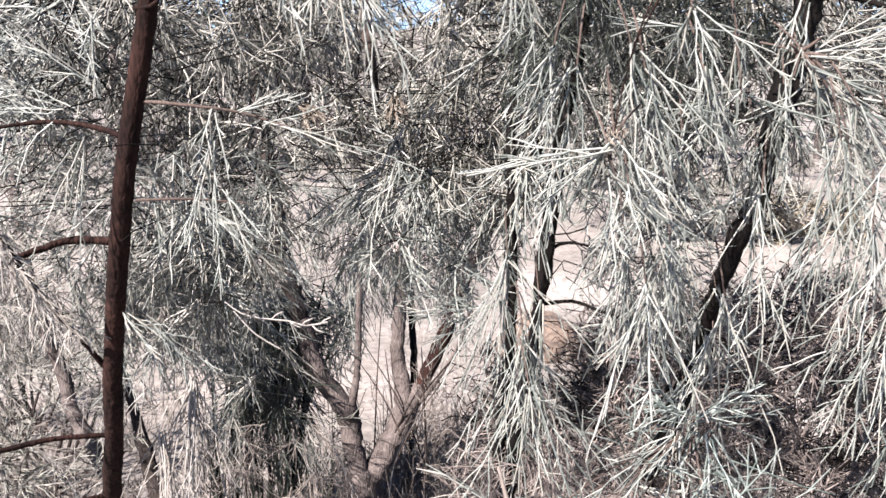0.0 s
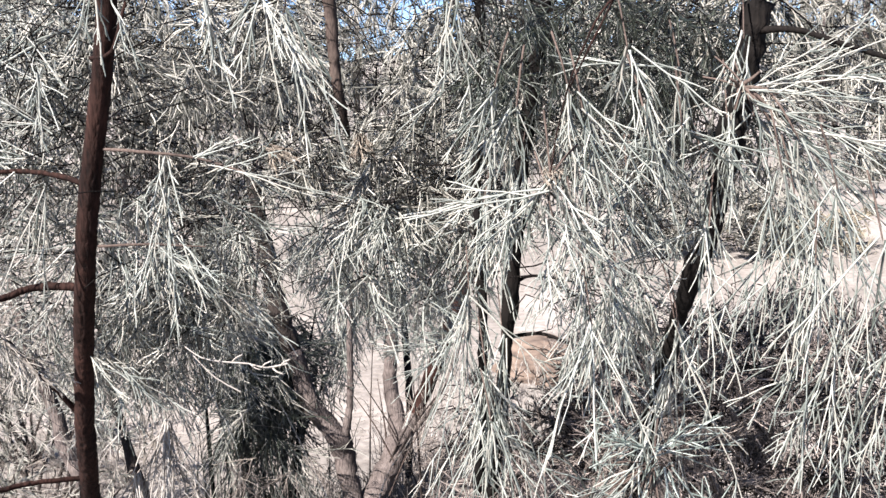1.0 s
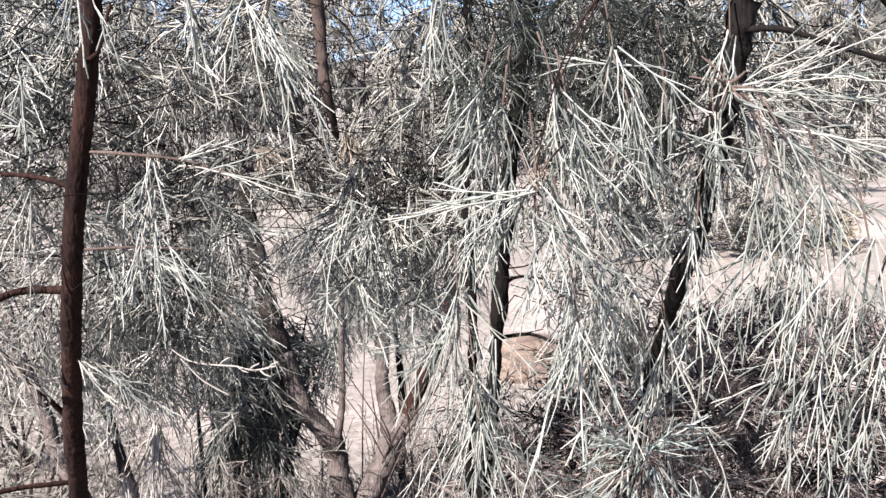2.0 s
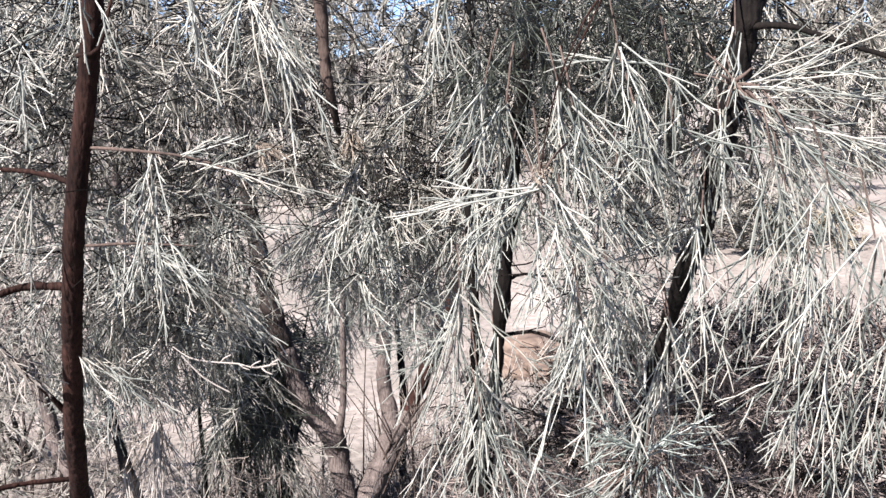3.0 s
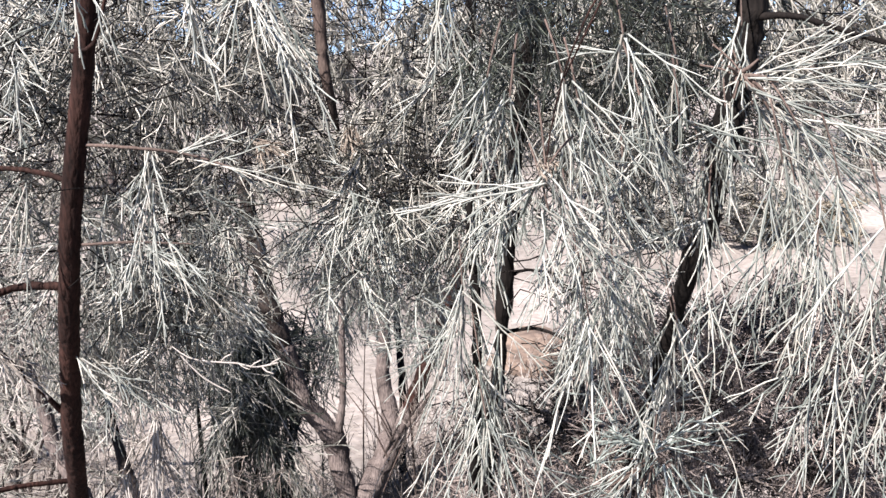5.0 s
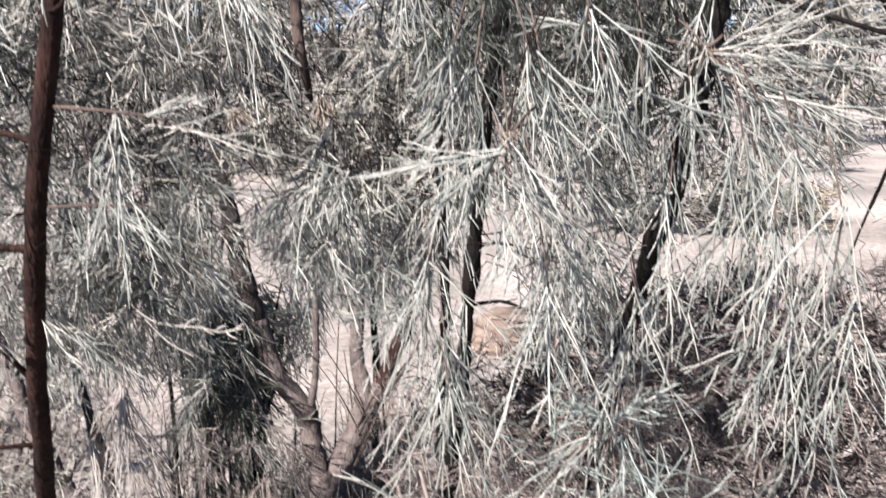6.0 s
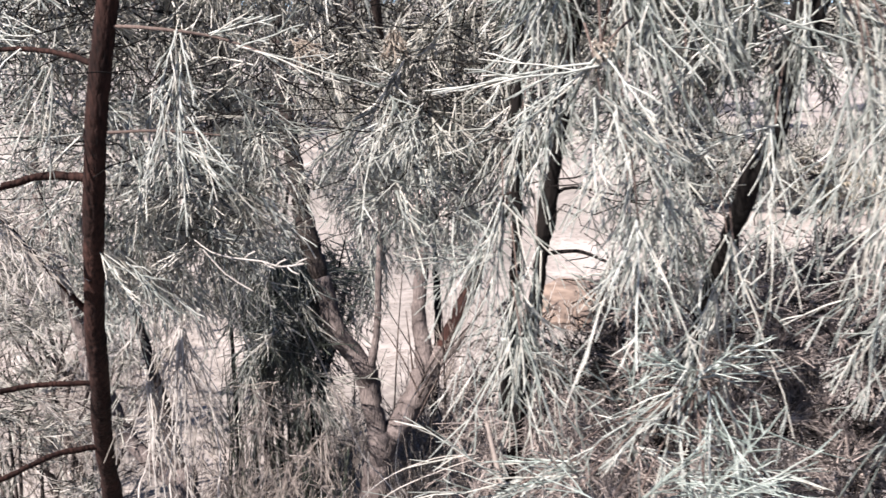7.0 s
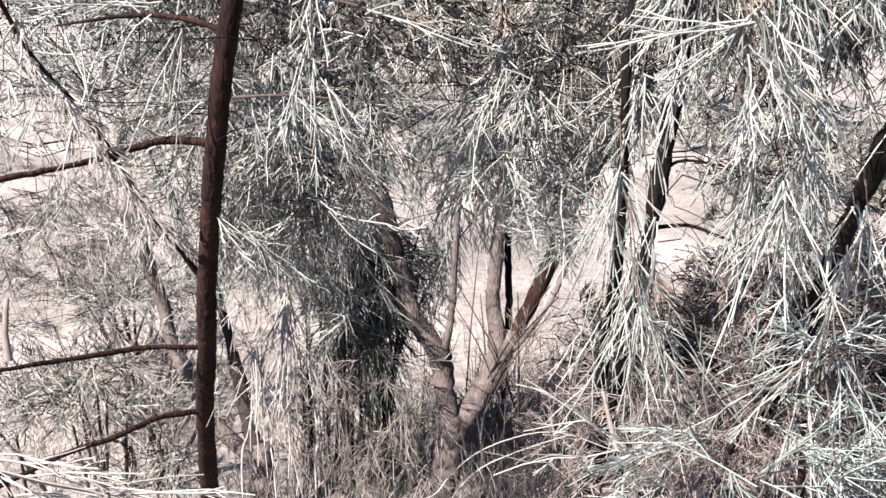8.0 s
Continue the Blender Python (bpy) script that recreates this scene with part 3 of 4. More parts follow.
# ---- leaning black trunk with the nearest sprays ----
leaning = thing("leaning_she_oak", (0.49, 3.08, -0.40), "leaning black-barked she-oak hung with pale bleached needles", "tree", "she-oaks")
part("trunk", limb([(0.49, 3.1, -0.48), (0.50, 2.78, -0.05), (0.50, 2.35, 0.5), (0.515, 1.95, 0.98), (0.525, 1.73, 1.25), (0.527, 1.63, 1.39), (0.529, 1.555, 1.49), (0.534, 1.50, 1.57), (0.552, 1.455, 1.66), (0.568, 1.44, 1.757), (0.590, 1.435, 1.872), (0.607, 1.425, 1.98), (0.62, 1.42, 2.1), (0.63, 1.40, 2.5), (0.64, 1.38, 3.0)], [0.033, 0.030, 0.025, 0.0205, 0.0178, 0.0165, 0.0162, 0.0165, 0.018, 0.0195, 0.0195, 0.0195, 0.019, 0.015, 0.01], 16, 0.015, 0.16, 30), BLACK_BARK, leaning, "rough blackish trunk with knots")
twig_on(leaning, [(0.605, 1.42, 1.97), (0.650, 1.386, 1.969), (0.689, 1.362, 1.954), (0.763, 1.299, 1.918), (0.833, 1.242, 1.891)], 0.006, 0.003, BLACK_BARK, 33)
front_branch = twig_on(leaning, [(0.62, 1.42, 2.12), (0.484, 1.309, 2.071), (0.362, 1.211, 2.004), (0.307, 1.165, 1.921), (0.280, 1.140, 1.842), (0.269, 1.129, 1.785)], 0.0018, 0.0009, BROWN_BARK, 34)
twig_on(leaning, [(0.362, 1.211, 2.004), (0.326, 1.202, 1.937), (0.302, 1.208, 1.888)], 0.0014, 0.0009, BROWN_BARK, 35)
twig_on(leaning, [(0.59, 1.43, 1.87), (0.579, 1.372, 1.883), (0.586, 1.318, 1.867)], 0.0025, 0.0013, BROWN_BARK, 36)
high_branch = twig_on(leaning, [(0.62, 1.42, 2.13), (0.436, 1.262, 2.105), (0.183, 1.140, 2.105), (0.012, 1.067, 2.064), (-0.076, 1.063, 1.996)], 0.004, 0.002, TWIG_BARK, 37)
for n, (b, w, ln, m) in enumerate([((0.266, 1.560, 1.765), (-0.2, -0.2, -1), 0.18, 8), ((0.216, 1.613, 1.950), (0.05, -0.2, -1), 0.2, 9), ((0.207, 1.658, 1.691), (0.0, -0.2, -1), 0.22, 9)]):
    spray(middle, PALE, b, w, 0.38, ln, round(m * 0.6), 5, 0.5, 0.05, 0.00135, np.array(b) + (0.02, 0.12, 0.06), seed=300 + n)
twig_on(leaning, [(0.62, 1.41, 2.3), (1.019, 1.594, 1.828), (1.027, 1.697, 1.716), (1.026, 1.747, 1.643), (1.024, 1.794, 1.572), (0.998, 1.793, 1.494)], 0.005, 0.002, BLACK_BARK, 79)


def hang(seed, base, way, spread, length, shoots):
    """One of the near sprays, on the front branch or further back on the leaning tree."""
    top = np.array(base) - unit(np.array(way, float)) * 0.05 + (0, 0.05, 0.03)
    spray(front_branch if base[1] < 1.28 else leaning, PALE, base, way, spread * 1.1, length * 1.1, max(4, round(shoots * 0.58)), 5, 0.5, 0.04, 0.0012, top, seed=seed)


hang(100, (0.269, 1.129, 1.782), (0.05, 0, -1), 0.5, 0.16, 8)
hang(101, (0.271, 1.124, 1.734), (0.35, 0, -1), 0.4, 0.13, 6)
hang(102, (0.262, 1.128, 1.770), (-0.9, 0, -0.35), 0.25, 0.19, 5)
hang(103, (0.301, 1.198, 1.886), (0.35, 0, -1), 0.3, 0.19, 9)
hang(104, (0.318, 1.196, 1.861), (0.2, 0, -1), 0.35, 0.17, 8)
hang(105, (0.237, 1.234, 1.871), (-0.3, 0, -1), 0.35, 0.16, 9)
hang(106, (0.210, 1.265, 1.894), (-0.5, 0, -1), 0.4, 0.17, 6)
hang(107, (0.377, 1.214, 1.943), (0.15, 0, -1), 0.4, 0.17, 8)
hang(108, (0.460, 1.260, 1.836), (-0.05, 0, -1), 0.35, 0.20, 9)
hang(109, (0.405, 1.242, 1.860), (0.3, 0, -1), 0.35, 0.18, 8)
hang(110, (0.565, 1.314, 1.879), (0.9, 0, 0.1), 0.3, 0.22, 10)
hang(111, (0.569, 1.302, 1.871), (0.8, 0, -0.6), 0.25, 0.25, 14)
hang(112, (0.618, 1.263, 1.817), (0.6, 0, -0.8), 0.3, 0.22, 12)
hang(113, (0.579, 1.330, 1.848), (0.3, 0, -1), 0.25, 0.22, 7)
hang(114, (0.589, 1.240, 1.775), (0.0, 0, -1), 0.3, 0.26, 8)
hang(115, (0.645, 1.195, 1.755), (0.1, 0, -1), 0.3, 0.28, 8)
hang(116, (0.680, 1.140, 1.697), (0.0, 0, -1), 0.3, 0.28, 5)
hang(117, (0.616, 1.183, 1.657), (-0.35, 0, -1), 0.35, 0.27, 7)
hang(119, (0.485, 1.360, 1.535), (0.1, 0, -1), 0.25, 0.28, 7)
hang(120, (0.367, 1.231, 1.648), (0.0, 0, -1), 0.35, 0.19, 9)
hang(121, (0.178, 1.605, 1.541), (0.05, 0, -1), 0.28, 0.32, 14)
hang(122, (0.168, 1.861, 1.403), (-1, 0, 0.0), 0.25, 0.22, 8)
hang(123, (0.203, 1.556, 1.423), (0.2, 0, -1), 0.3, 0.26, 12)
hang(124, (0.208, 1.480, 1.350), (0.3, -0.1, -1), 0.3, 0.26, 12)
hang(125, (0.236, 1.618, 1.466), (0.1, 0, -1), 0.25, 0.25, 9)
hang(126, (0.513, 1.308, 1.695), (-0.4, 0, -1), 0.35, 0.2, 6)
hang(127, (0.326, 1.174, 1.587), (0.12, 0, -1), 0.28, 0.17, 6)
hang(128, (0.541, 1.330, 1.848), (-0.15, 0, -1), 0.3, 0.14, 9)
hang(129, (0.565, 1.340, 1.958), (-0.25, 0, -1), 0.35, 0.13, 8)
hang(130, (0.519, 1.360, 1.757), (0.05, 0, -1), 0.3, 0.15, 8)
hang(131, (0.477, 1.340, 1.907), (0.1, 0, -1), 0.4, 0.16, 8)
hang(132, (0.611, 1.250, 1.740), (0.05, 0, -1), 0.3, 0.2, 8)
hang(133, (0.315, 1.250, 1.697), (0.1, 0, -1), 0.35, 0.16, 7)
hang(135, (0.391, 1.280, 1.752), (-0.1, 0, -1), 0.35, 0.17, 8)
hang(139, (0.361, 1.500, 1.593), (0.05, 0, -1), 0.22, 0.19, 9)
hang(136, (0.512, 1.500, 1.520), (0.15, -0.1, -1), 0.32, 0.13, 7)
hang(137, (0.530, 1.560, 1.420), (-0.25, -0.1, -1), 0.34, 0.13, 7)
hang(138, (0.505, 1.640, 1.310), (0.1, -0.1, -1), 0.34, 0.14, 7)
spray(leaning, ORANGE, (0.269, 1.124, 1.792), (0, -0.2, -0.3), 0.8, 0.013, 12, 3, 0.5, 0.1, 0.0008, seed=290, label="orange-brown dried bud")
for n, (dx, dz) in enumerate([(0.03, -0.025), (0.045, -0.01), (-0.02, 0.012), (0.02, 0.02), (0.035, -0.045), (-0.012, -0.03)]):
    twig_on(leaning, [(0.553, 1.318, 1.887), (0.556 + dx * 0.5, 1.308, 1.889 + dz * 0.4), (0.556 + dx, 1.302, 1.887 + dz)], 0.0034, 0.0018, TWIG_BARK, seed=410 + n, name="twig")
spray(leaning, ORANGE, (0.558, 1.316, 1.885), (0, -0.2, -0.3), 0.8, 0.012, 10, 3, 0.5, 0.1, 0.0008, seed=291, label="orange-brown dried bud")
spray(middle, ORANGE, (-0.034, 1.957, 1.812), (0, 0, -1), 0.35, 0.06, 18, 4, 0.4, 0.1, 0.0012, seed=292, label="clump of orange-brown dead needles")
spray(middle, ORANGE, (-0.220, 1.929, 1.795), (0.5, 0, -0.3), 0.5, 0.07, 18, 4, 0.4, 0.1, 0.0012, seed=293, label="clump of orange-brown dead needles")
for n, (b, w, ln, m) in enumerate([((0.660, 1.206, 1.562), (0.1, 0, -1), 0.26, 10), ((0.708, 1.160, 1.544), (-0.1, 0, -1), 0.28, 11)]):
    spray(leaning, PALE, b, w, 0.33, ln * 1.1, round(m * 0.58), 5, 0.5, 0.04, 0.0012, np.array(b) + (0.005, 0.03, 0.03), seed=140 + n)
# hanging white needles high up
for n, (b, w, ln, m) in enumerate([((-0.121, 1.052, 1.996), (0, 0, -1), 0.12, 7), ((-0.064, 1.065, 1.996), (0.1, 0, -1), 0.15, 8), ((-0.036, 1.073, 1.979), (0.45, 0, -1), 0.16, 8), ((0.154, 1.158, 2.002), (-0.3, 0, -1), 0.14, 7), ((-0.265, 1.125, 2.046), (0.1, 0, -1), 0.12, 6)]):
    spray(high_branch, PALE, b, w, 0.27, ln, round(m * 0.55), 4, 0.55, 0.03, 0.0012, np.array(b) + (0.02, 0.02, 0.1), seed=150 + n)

# ---- low bluish bush at the foot of the leaning tree ----
low = thing("low_she_oak", (0.64, 1.78, -0.18), "low bushy she-oak regrowth with bluish-green needles", "shrub", "she-oaks")
part("stem", limb([(0.65, 1.79, -0.3), (0.62, 1.75, -0.05), (0.56, 1.68, 0.5), (0.50, 1.55, 0.95), (0.47, 1.48, 1.18)], [0.016, 0.014, 0.011, 0.008, 0.005], 10, 0.02, 0.15, 38), BROWN_BARK, low)


def tuft(seed, base, way, length, shoots):
    """One leafy tuft of the low bush."""
    spray(low, PALE if seed % 3 == 2 else BLUISH, base, way, 0.47, length, round(shoots * 0.45), 5, 0.5, 0.08, 0.0011, (0.454, 1.382, 1.313), seed=seed)


tuft(170, (0.467, 1.406, 1.386), (0.2, -0.3, 1), 0.14, 12)
tuft(171, (0.435, 1.376, 1.343), (-0.7, -0.3, 0.4), 0.15, 9)
tuft(172, (0.447, 1.351, 1.343), (0.7, -0.3, 0.4), 0.16, 9)
tuft(173, (0.419, 1.338, 1.323), (-0.5, -0.4, -0.8), 0.22, 12)
tuft(174, (0.468, 1.329, 1.325), (0.6, -0.4, -0.8), 0.25, 12)
tuft(175, (0.288, 1.425, 1.168), (-0.9, -0.2, -0.4), 0.25, 10)
tuft(176, (0.382, 1.424, 1.210), (0.9, -0.3, 0.2), 0.25, 12)
tuft(177, (0.334, 1.350, 1.144), (0, -0.3, -1), 0.2, 12)
tuft(178, (0.366, 1.397, 1.249), (0.2, -0.3, 1), 0.2, 10)
tuft(179, (0.296, 1.338, 1.200), (-0.6, -0.3, 0.3), 0.22, 12)
tuft(180, (0.420, 1.309, 1.204), (0.3, -0.3, -0.3), 0.25, 14)
tuft(182, (0.207, 1.360, 1.166), (-0.8, -0.3, 0.2), 0.2, 10)
tuft(183, (0.351, 1.261, 1.180), (0.1, -0.3, 0.4), 0.2, 11)
tuft(184, (0.445, 1.241, 1.197), (0.3, -0.3, 0.2), 0.2, 11)
tuft(185, (0.246, 1.283, 1.154), (-0.4, -0.3, 0.2), 0.2, 11)
tuft(186, (0.377, 1.459, 1.280), (0.1, -0.2, 1), 0.14, 10)
tuft(187, (0.433, 1.382, 1.258), (0.3, -0.2, 0.8), 0.16, 10)
tuft(189, (0.443, 1.346, 1.196), (0.9, -0.3, -0.4), 0.25, 12)
tuft(190, (0.203, 1.363, 1.128), (-0.3, -0.3, -1), 0.2, 10)

clump(low, DEAD, (0.407, 1.800, 1.028), (0.17, 0.14, 0.12), 60, (0.1, 0, -0.4), 0.7, 0.13, 5, 5, 0.05, 0.1, 0.0012, 191, "dead brown twigs inside the bush", twigs=False)
clump(low, RUST, (0.601, 1.850, 1.101), (0.16, 0.14, 0.14), 40, (0.1, 0, -0.4), 0.7, 0.13, 5, 5, 0.05, 0.1, 0.0012, 192, "dead brown twigs inside the bush", twigs=False)
clump(low, DEAD, (0.248, 2.100, 0.837), (0.16, 0.2, 0.12), 45, (0.1, 0, 0.2), 0.7, 0.14, 5, 5, 0.06, 0.1, 0.0013, 193, "dead brown twigs inside the bush", twigs=False)

twig_on(low, [(0.184, 1.435, 1.131), (0.172, 1.453, 1.169), (0.159, 1.471, 1.213)], 0.005, 0.003, RUST, 77, "reddish-brown dead stick", "twig")

# ---- crowns behind ----
clump(sapling, GREEN, (-0.49, 2.10, 1.56), (0.18, 0.30, 0.20), 44, (0.2, 0, -1), 0.55, 0.17, 5, 6, 0.075, 0.12, 0.0016, 51)
clump(sapling, PALE, (-0.43, 1.95, 1.54), (0.15, 0.25, 0.19), 22, (0.15, 0, -1), 0.4, 0.22, 5, 6, 0.08, 0.1, 0.0014, 151)
clump(forked, PALE, (0.00, 2.99, 1.38), (0.15, 0.25, 0.14), 14, (0.1, 0, -1), 0.35, 0.20, 5, 6, 0.1, 0.1, 0.0018, 152, twigs=False)
clump(sapling, GREEN, (-0.56, 2.34, 1.95), (0.25, 0.40, 0.20), 120, (0.2, 0, -0.6), 0.65, 0.17, 5, 6, 0.075, 0.12, 0.0016, 52)
clump(sapling, PALE, (-0.81, 1.94, 1.88), (0.22, 0.35, 0.28), 85, (-0.2, 0, 0.1), 0.65, 0.25, 5, 5, 0.08, 0.1, 0.0016, 53)
clump(middle, GREEN, (0.145, 2.31, 1.765), (0.17, 0.40, 0.13), 85, (0.1, 0, -0.7), 0.65, 0.16, 5, 6, 0.07, 0.12, 0.0016, 54)
clump(middle, GREEN, (0.19, 2.31, 2.03), (0.15, 0.40, 0.12), 48, (0.1, 0, -0.7), 0.65, 0.16, 5, 6, 0.07, 0.12, 0.0016, 60)
clump(middle, PALE, (0.09, 2.15, 1.61), (0.17, 0.35, 0.12), 52, (0, 0, -0.8), 0.50, 0.2, 5, 5, 0.07, 0.12, 0.0016, 55)
clump(leaning, GREEN, (0.52, 1.98, 1.92), (0.24, 0.30, 0.19), 85, (0.1, 0, -0.9), 0.60, 0.16, 5, 6, 0.07, 0.12, 0.0016, 56)
clump(middle, GREEN, (-0.13, 2.30, 1.76), (0.12, 0.35, 0.08), 42, (0.2, 0, -0.6), 0.65, 0.16, 5, 6, 0.06, 0.12, 0.0016, 155)
# Two clumps in the darker needle colour stand in for shade within this crown.
clump(leaning, SHADE_DARK, (0.52, 2.02, 1.93), (0.24, 0.30, 0.16), 55, (0.1, 0, -0.8), 0.60, 0.17, 5, 5, 0.07, 0.12, 0.0016, 157)
clump(leaning, SHADE_DARK, (0.37, 1.62, 1.98), (0.19, 0.18, 0.10), 70, (0.1, 0, -0.8), 0.55, 0.14, 5, 5, 0.05, 0.1, 0.0011, 156, "crown needles darkened in colour for shade")
clump(leaning, GREEN, (0.97, 1.90, 1.93), (0.25, 0.35, 0.17), 48, (0.5, 0, -0.6), 0.60, 0.16, 5, 6, 0.07, 0.12, 0.0016, 57)
clump(middle, PALE, (0.47, 1.68, 1.61), (0.12, 0.20, 0.10), 19, (0, 0, -1), 0.4, 0.2, 5, 5, 0.07, 0.1, 0.0014, 59)

clump(sapling, GREEN, (-1.23, 2.56, 1.58), (0.33, 0.50, 0.35), 40, (-0.1, 0, -0.5), 0.65, 0.22, 4, 5, 0.075, 0.12, 0.0014, 65)
clump(sapling, STRAW, (-1.21, 2.45, 0.97), (0.33, 0.40, 0.40), 20, (0.1, 0, -0.6), 0.6, 0.2, 4, 4, 0.07, 0.1, 0.0011, 66)

clump(sapling, PALE, (-0.45, 2.43, 1.60), (0.06, 0.40, 0.18), 22, (0.1, 0, -1), 0.50, 0.22, 5, 5, 0.075, 0.1, 0.0016, 67)

clump(sapling, GREEN, (-0.623, 2.35, 1.405), (0.16, 0.30, 0.13), 18, (0.05, 0, -1), 0.22, 0.24, 5, 6, 0.08, 0.05, 0.0016, 73, twigs=False)
clump(sapling, PALE, (-0.623, 2.35, 1.405), (0.15, 0.30, 0.13), 55, (0.05, 0, -1), 0.22, 0.24, 5, 6, 0.08, 0.05, 0.0016, 74, twigs=False)

clump(forked, PALE, (-0.255, 3.05, 1.447), (0.13, 0.2, 0.10), 26, (0.1, 0, -1), 0.35, 0.18, 5, 6, 0.08, 0.05, 0.0016, 153, twigs=False)
clump(sapling, GREEN, (-0.281, 2.400, 2.058), (0.11, 0.30, 0.08), 34, (0.2, 0, -0.6), 0.65, 0.17, 5, 6, 0.075, 0.12, 0.0016, 58)

clump(sapling, GREEN, (-1.531, 3.200, 1.385), (0.40, 0.35, 0.28), 46, (0.1, 0, -0.4), 0.65, 0.24, 5, 6, 0.09, 0.1, 0.0018, 75, twigs=False)
clump(sapling, RUST, (-1.656, 3.300, 1.208), (0.45, 0.35, 0.30), 40, (0.1, 0, -0.3), 0.7, 0.24, 5, 5, 0.09, 0.1, 0.0016, 76, "dead reddish twigs", twigs=False)

# ---- unseen tree, added so that its crown shades the forked tree ----
shade = thing("added_shade_tree", (-2.6, 2.1, -0.25), "unseen added tall she-oak, its drooping grey-green crown casting shade", "tree", "she-oaks")
part("trunk", limb([(-2.6, 2.1, -0.4), (-2.55, 2.15, 0.6), (-2.4, 2.25, 1.6), (-2.2, 2.4, 2.4), (-2.0, 2.5, 3.2)], [0.07, 0.06, 0.05, 0.04, 0.02], 14, 0.05, 0.14, 68), BROWN_BARK, shade)
clump(shade, GREEN, (-1.88, 2.58, 2.68), (0.42, 0.42, 0.30), 22, (0, 0, -0.6), 0.6, 0.28, 6, 6, 0.1, 0.12, 0.0022, 69)

clump(sapling, GREEN, (-1.29, 2.60, 0.83), (0.35, 0.40, 0.43), 16, (0.1, 0, -0.6), 0.70, 0.22, 4, 5, 0.07, 0.1, 0.0012, 70)

clump(middle, PALE, (-0.03, 2.68, 1.47), (0.18, 0.40, 0.19), 40, (0, 0, -1), 0.50, 0.22, 5, 5, 0.07, 0.1, 0.0016, 72, twigs=False)

# ---- twin stump with two leaning stems ----
twin = thing("twin_stem_tree", (-1.047, 3.595, -0.100), "leafless grey she-oak stump with two leaning stems", "tree", "she-oaks")
part("trunk", limb([(-0.990, 3.430, -0.412), (-1.029, 3.546, -0.201), (-1.054, 3.624, -0.038), (-1.072, 3.675, 0.078)], [0.07, 0.06, 0.055, 0.04], 14, 0.03, 0.16, 61), GREY_BARK, twin)
part("stem", limb([(-1.064, 3.642, 0.004), (-1.250, 3.648, 0.154), (-1.376, 3.682, 0.353), (-1.453, 3.703, 0.495), (-1.509, 3.737, 0.678), (-1.569, 3.675, 0.987), (-1.622, 3.699, 1.278), (-1.635, 3.720, 1.608)], [0.035, 0.035, 0.033, 0.031, 0.03, 0.026, 0.022, 0.016], 12, 0.04, 0.14, 62), GREY_BARK, twin)
part("stem", limb([(-1.059, 3.643, 0.004), (-1.118, 3.686, 0.134), (-1.191, 3.752, 0.356), (-1.261, 3.807, 0.585), (-1.308, 3.836, 0.748), (-1.354, 3.903, 1.146)], [0.033, 0.029, 0.025, 0.021, 0.016, 0.009], 12, 0.04, 0.14, 63), DUSKY_BARK, twin)

# ---- drooping bough of the middle stems ----
bough = part("bough", limb([(0.22, 1.89, 2.45), (0.12, 1.95, 2.62), (-0.029, 2.206, 2.344), (-0.109, 2.173, 2.209), (-0.113, 2.191, 2.066), (-0.111, 2.197, 1.992), (-0.106, 2.200, 1.922), (-0.095, 2.253, 1.826), (-0.094, 2.350, 1.727)], [0.012, 0.013, 0.014, 0.0145, 0.0145, 0.014, 0.0125, 0.008, 0.004], 12, 0.02, 0.1, 64), TWIG_BARK, middle)


# ---- shrubs, dry stems and litter ----
def upright(rng, centre, half, many, height, lean, r, k=5):
    """Thin stems that stand on the ground within a patch."""
    xy = np.array(centre[:2]) + np.array(half[:2]) * rng.uniform(-1, 1, (many, 2))
    start = np.array([ground_at(x, y) for x, y in xy]) - (0, 0, 0.01)
    way = unit(np.array((0, 0, 1.0)) + rng.normal(0, lean, (many, 3)))
    first = grown(rng, start, way, height * rng.uniform(0.4, 1.1, many), np.full(many, 0.08), k, 0.02)
    second = side_shoots(rng, first, 4, height * 0.22, 32, 0.05, 3, 0.3, 0.95)
    return merged(tubes(first, taper(first, r, rng, 0.5), 4), tubes(second, taper(second, r * 0.7, rng), 3))


def stand(name, centre, half, many, height, lean, r, mat, label, category, seed):
    rng = np.random.default_rng(seed)
    at = ground_at(centre[0], centre[1])
    ob = thing(name, at, label, category)
    tagged(part("stalk_mass", upright(rng, centre, half, many, height, lean, r), mat, ob), kind="stuff")
    return ob


stand("dry_undergrowth", (-0.85, 3.35), (0.36, 0.5), 95, 0.72, 0.15, 0.0026, RUST, "reddish dry twiggy undergrowth round the forked tree", "undergrowth", 81)
stand("dry_undergrowth", (0.12, 3.25), (0.34, 0.4), 150, 0.6, 0.22, 0.0025, RUST, "reddish dry twiggy undergrowth round the forked tree", "undergrowth", 82)
stand("dry_undergrowth", (-0.55, 3.3), (0.7, 0.5), 140, 0.62, 0.2, 0.0025, STRAW, "bleached dry grass stalks among reddish twigs", "undergrowth", 89)
stand("dry_undergrowth", (0.25, 4.6), (0.6, 0.5), 150, 0.75, 0.25, 0.0026, RUST, "brown upright stems behind the forked tree", "undergrowth", 90)
stand("dry_undergrowth", (-1.25, 3.1), (0.5, 0.4), 45, 0.6, 0.3, 0.0022, STRAW, "straw-coloured dry weeds beside the sapling", "undergrowth", 83)
stand("dry_undergrowth", (-1.9, 3.6), (0.6, 0.5), 50, 0.8, 0.3, 0.0022, STRAW, "straw-coloured dry weeds beside the sapling", "undergrowth", 84)
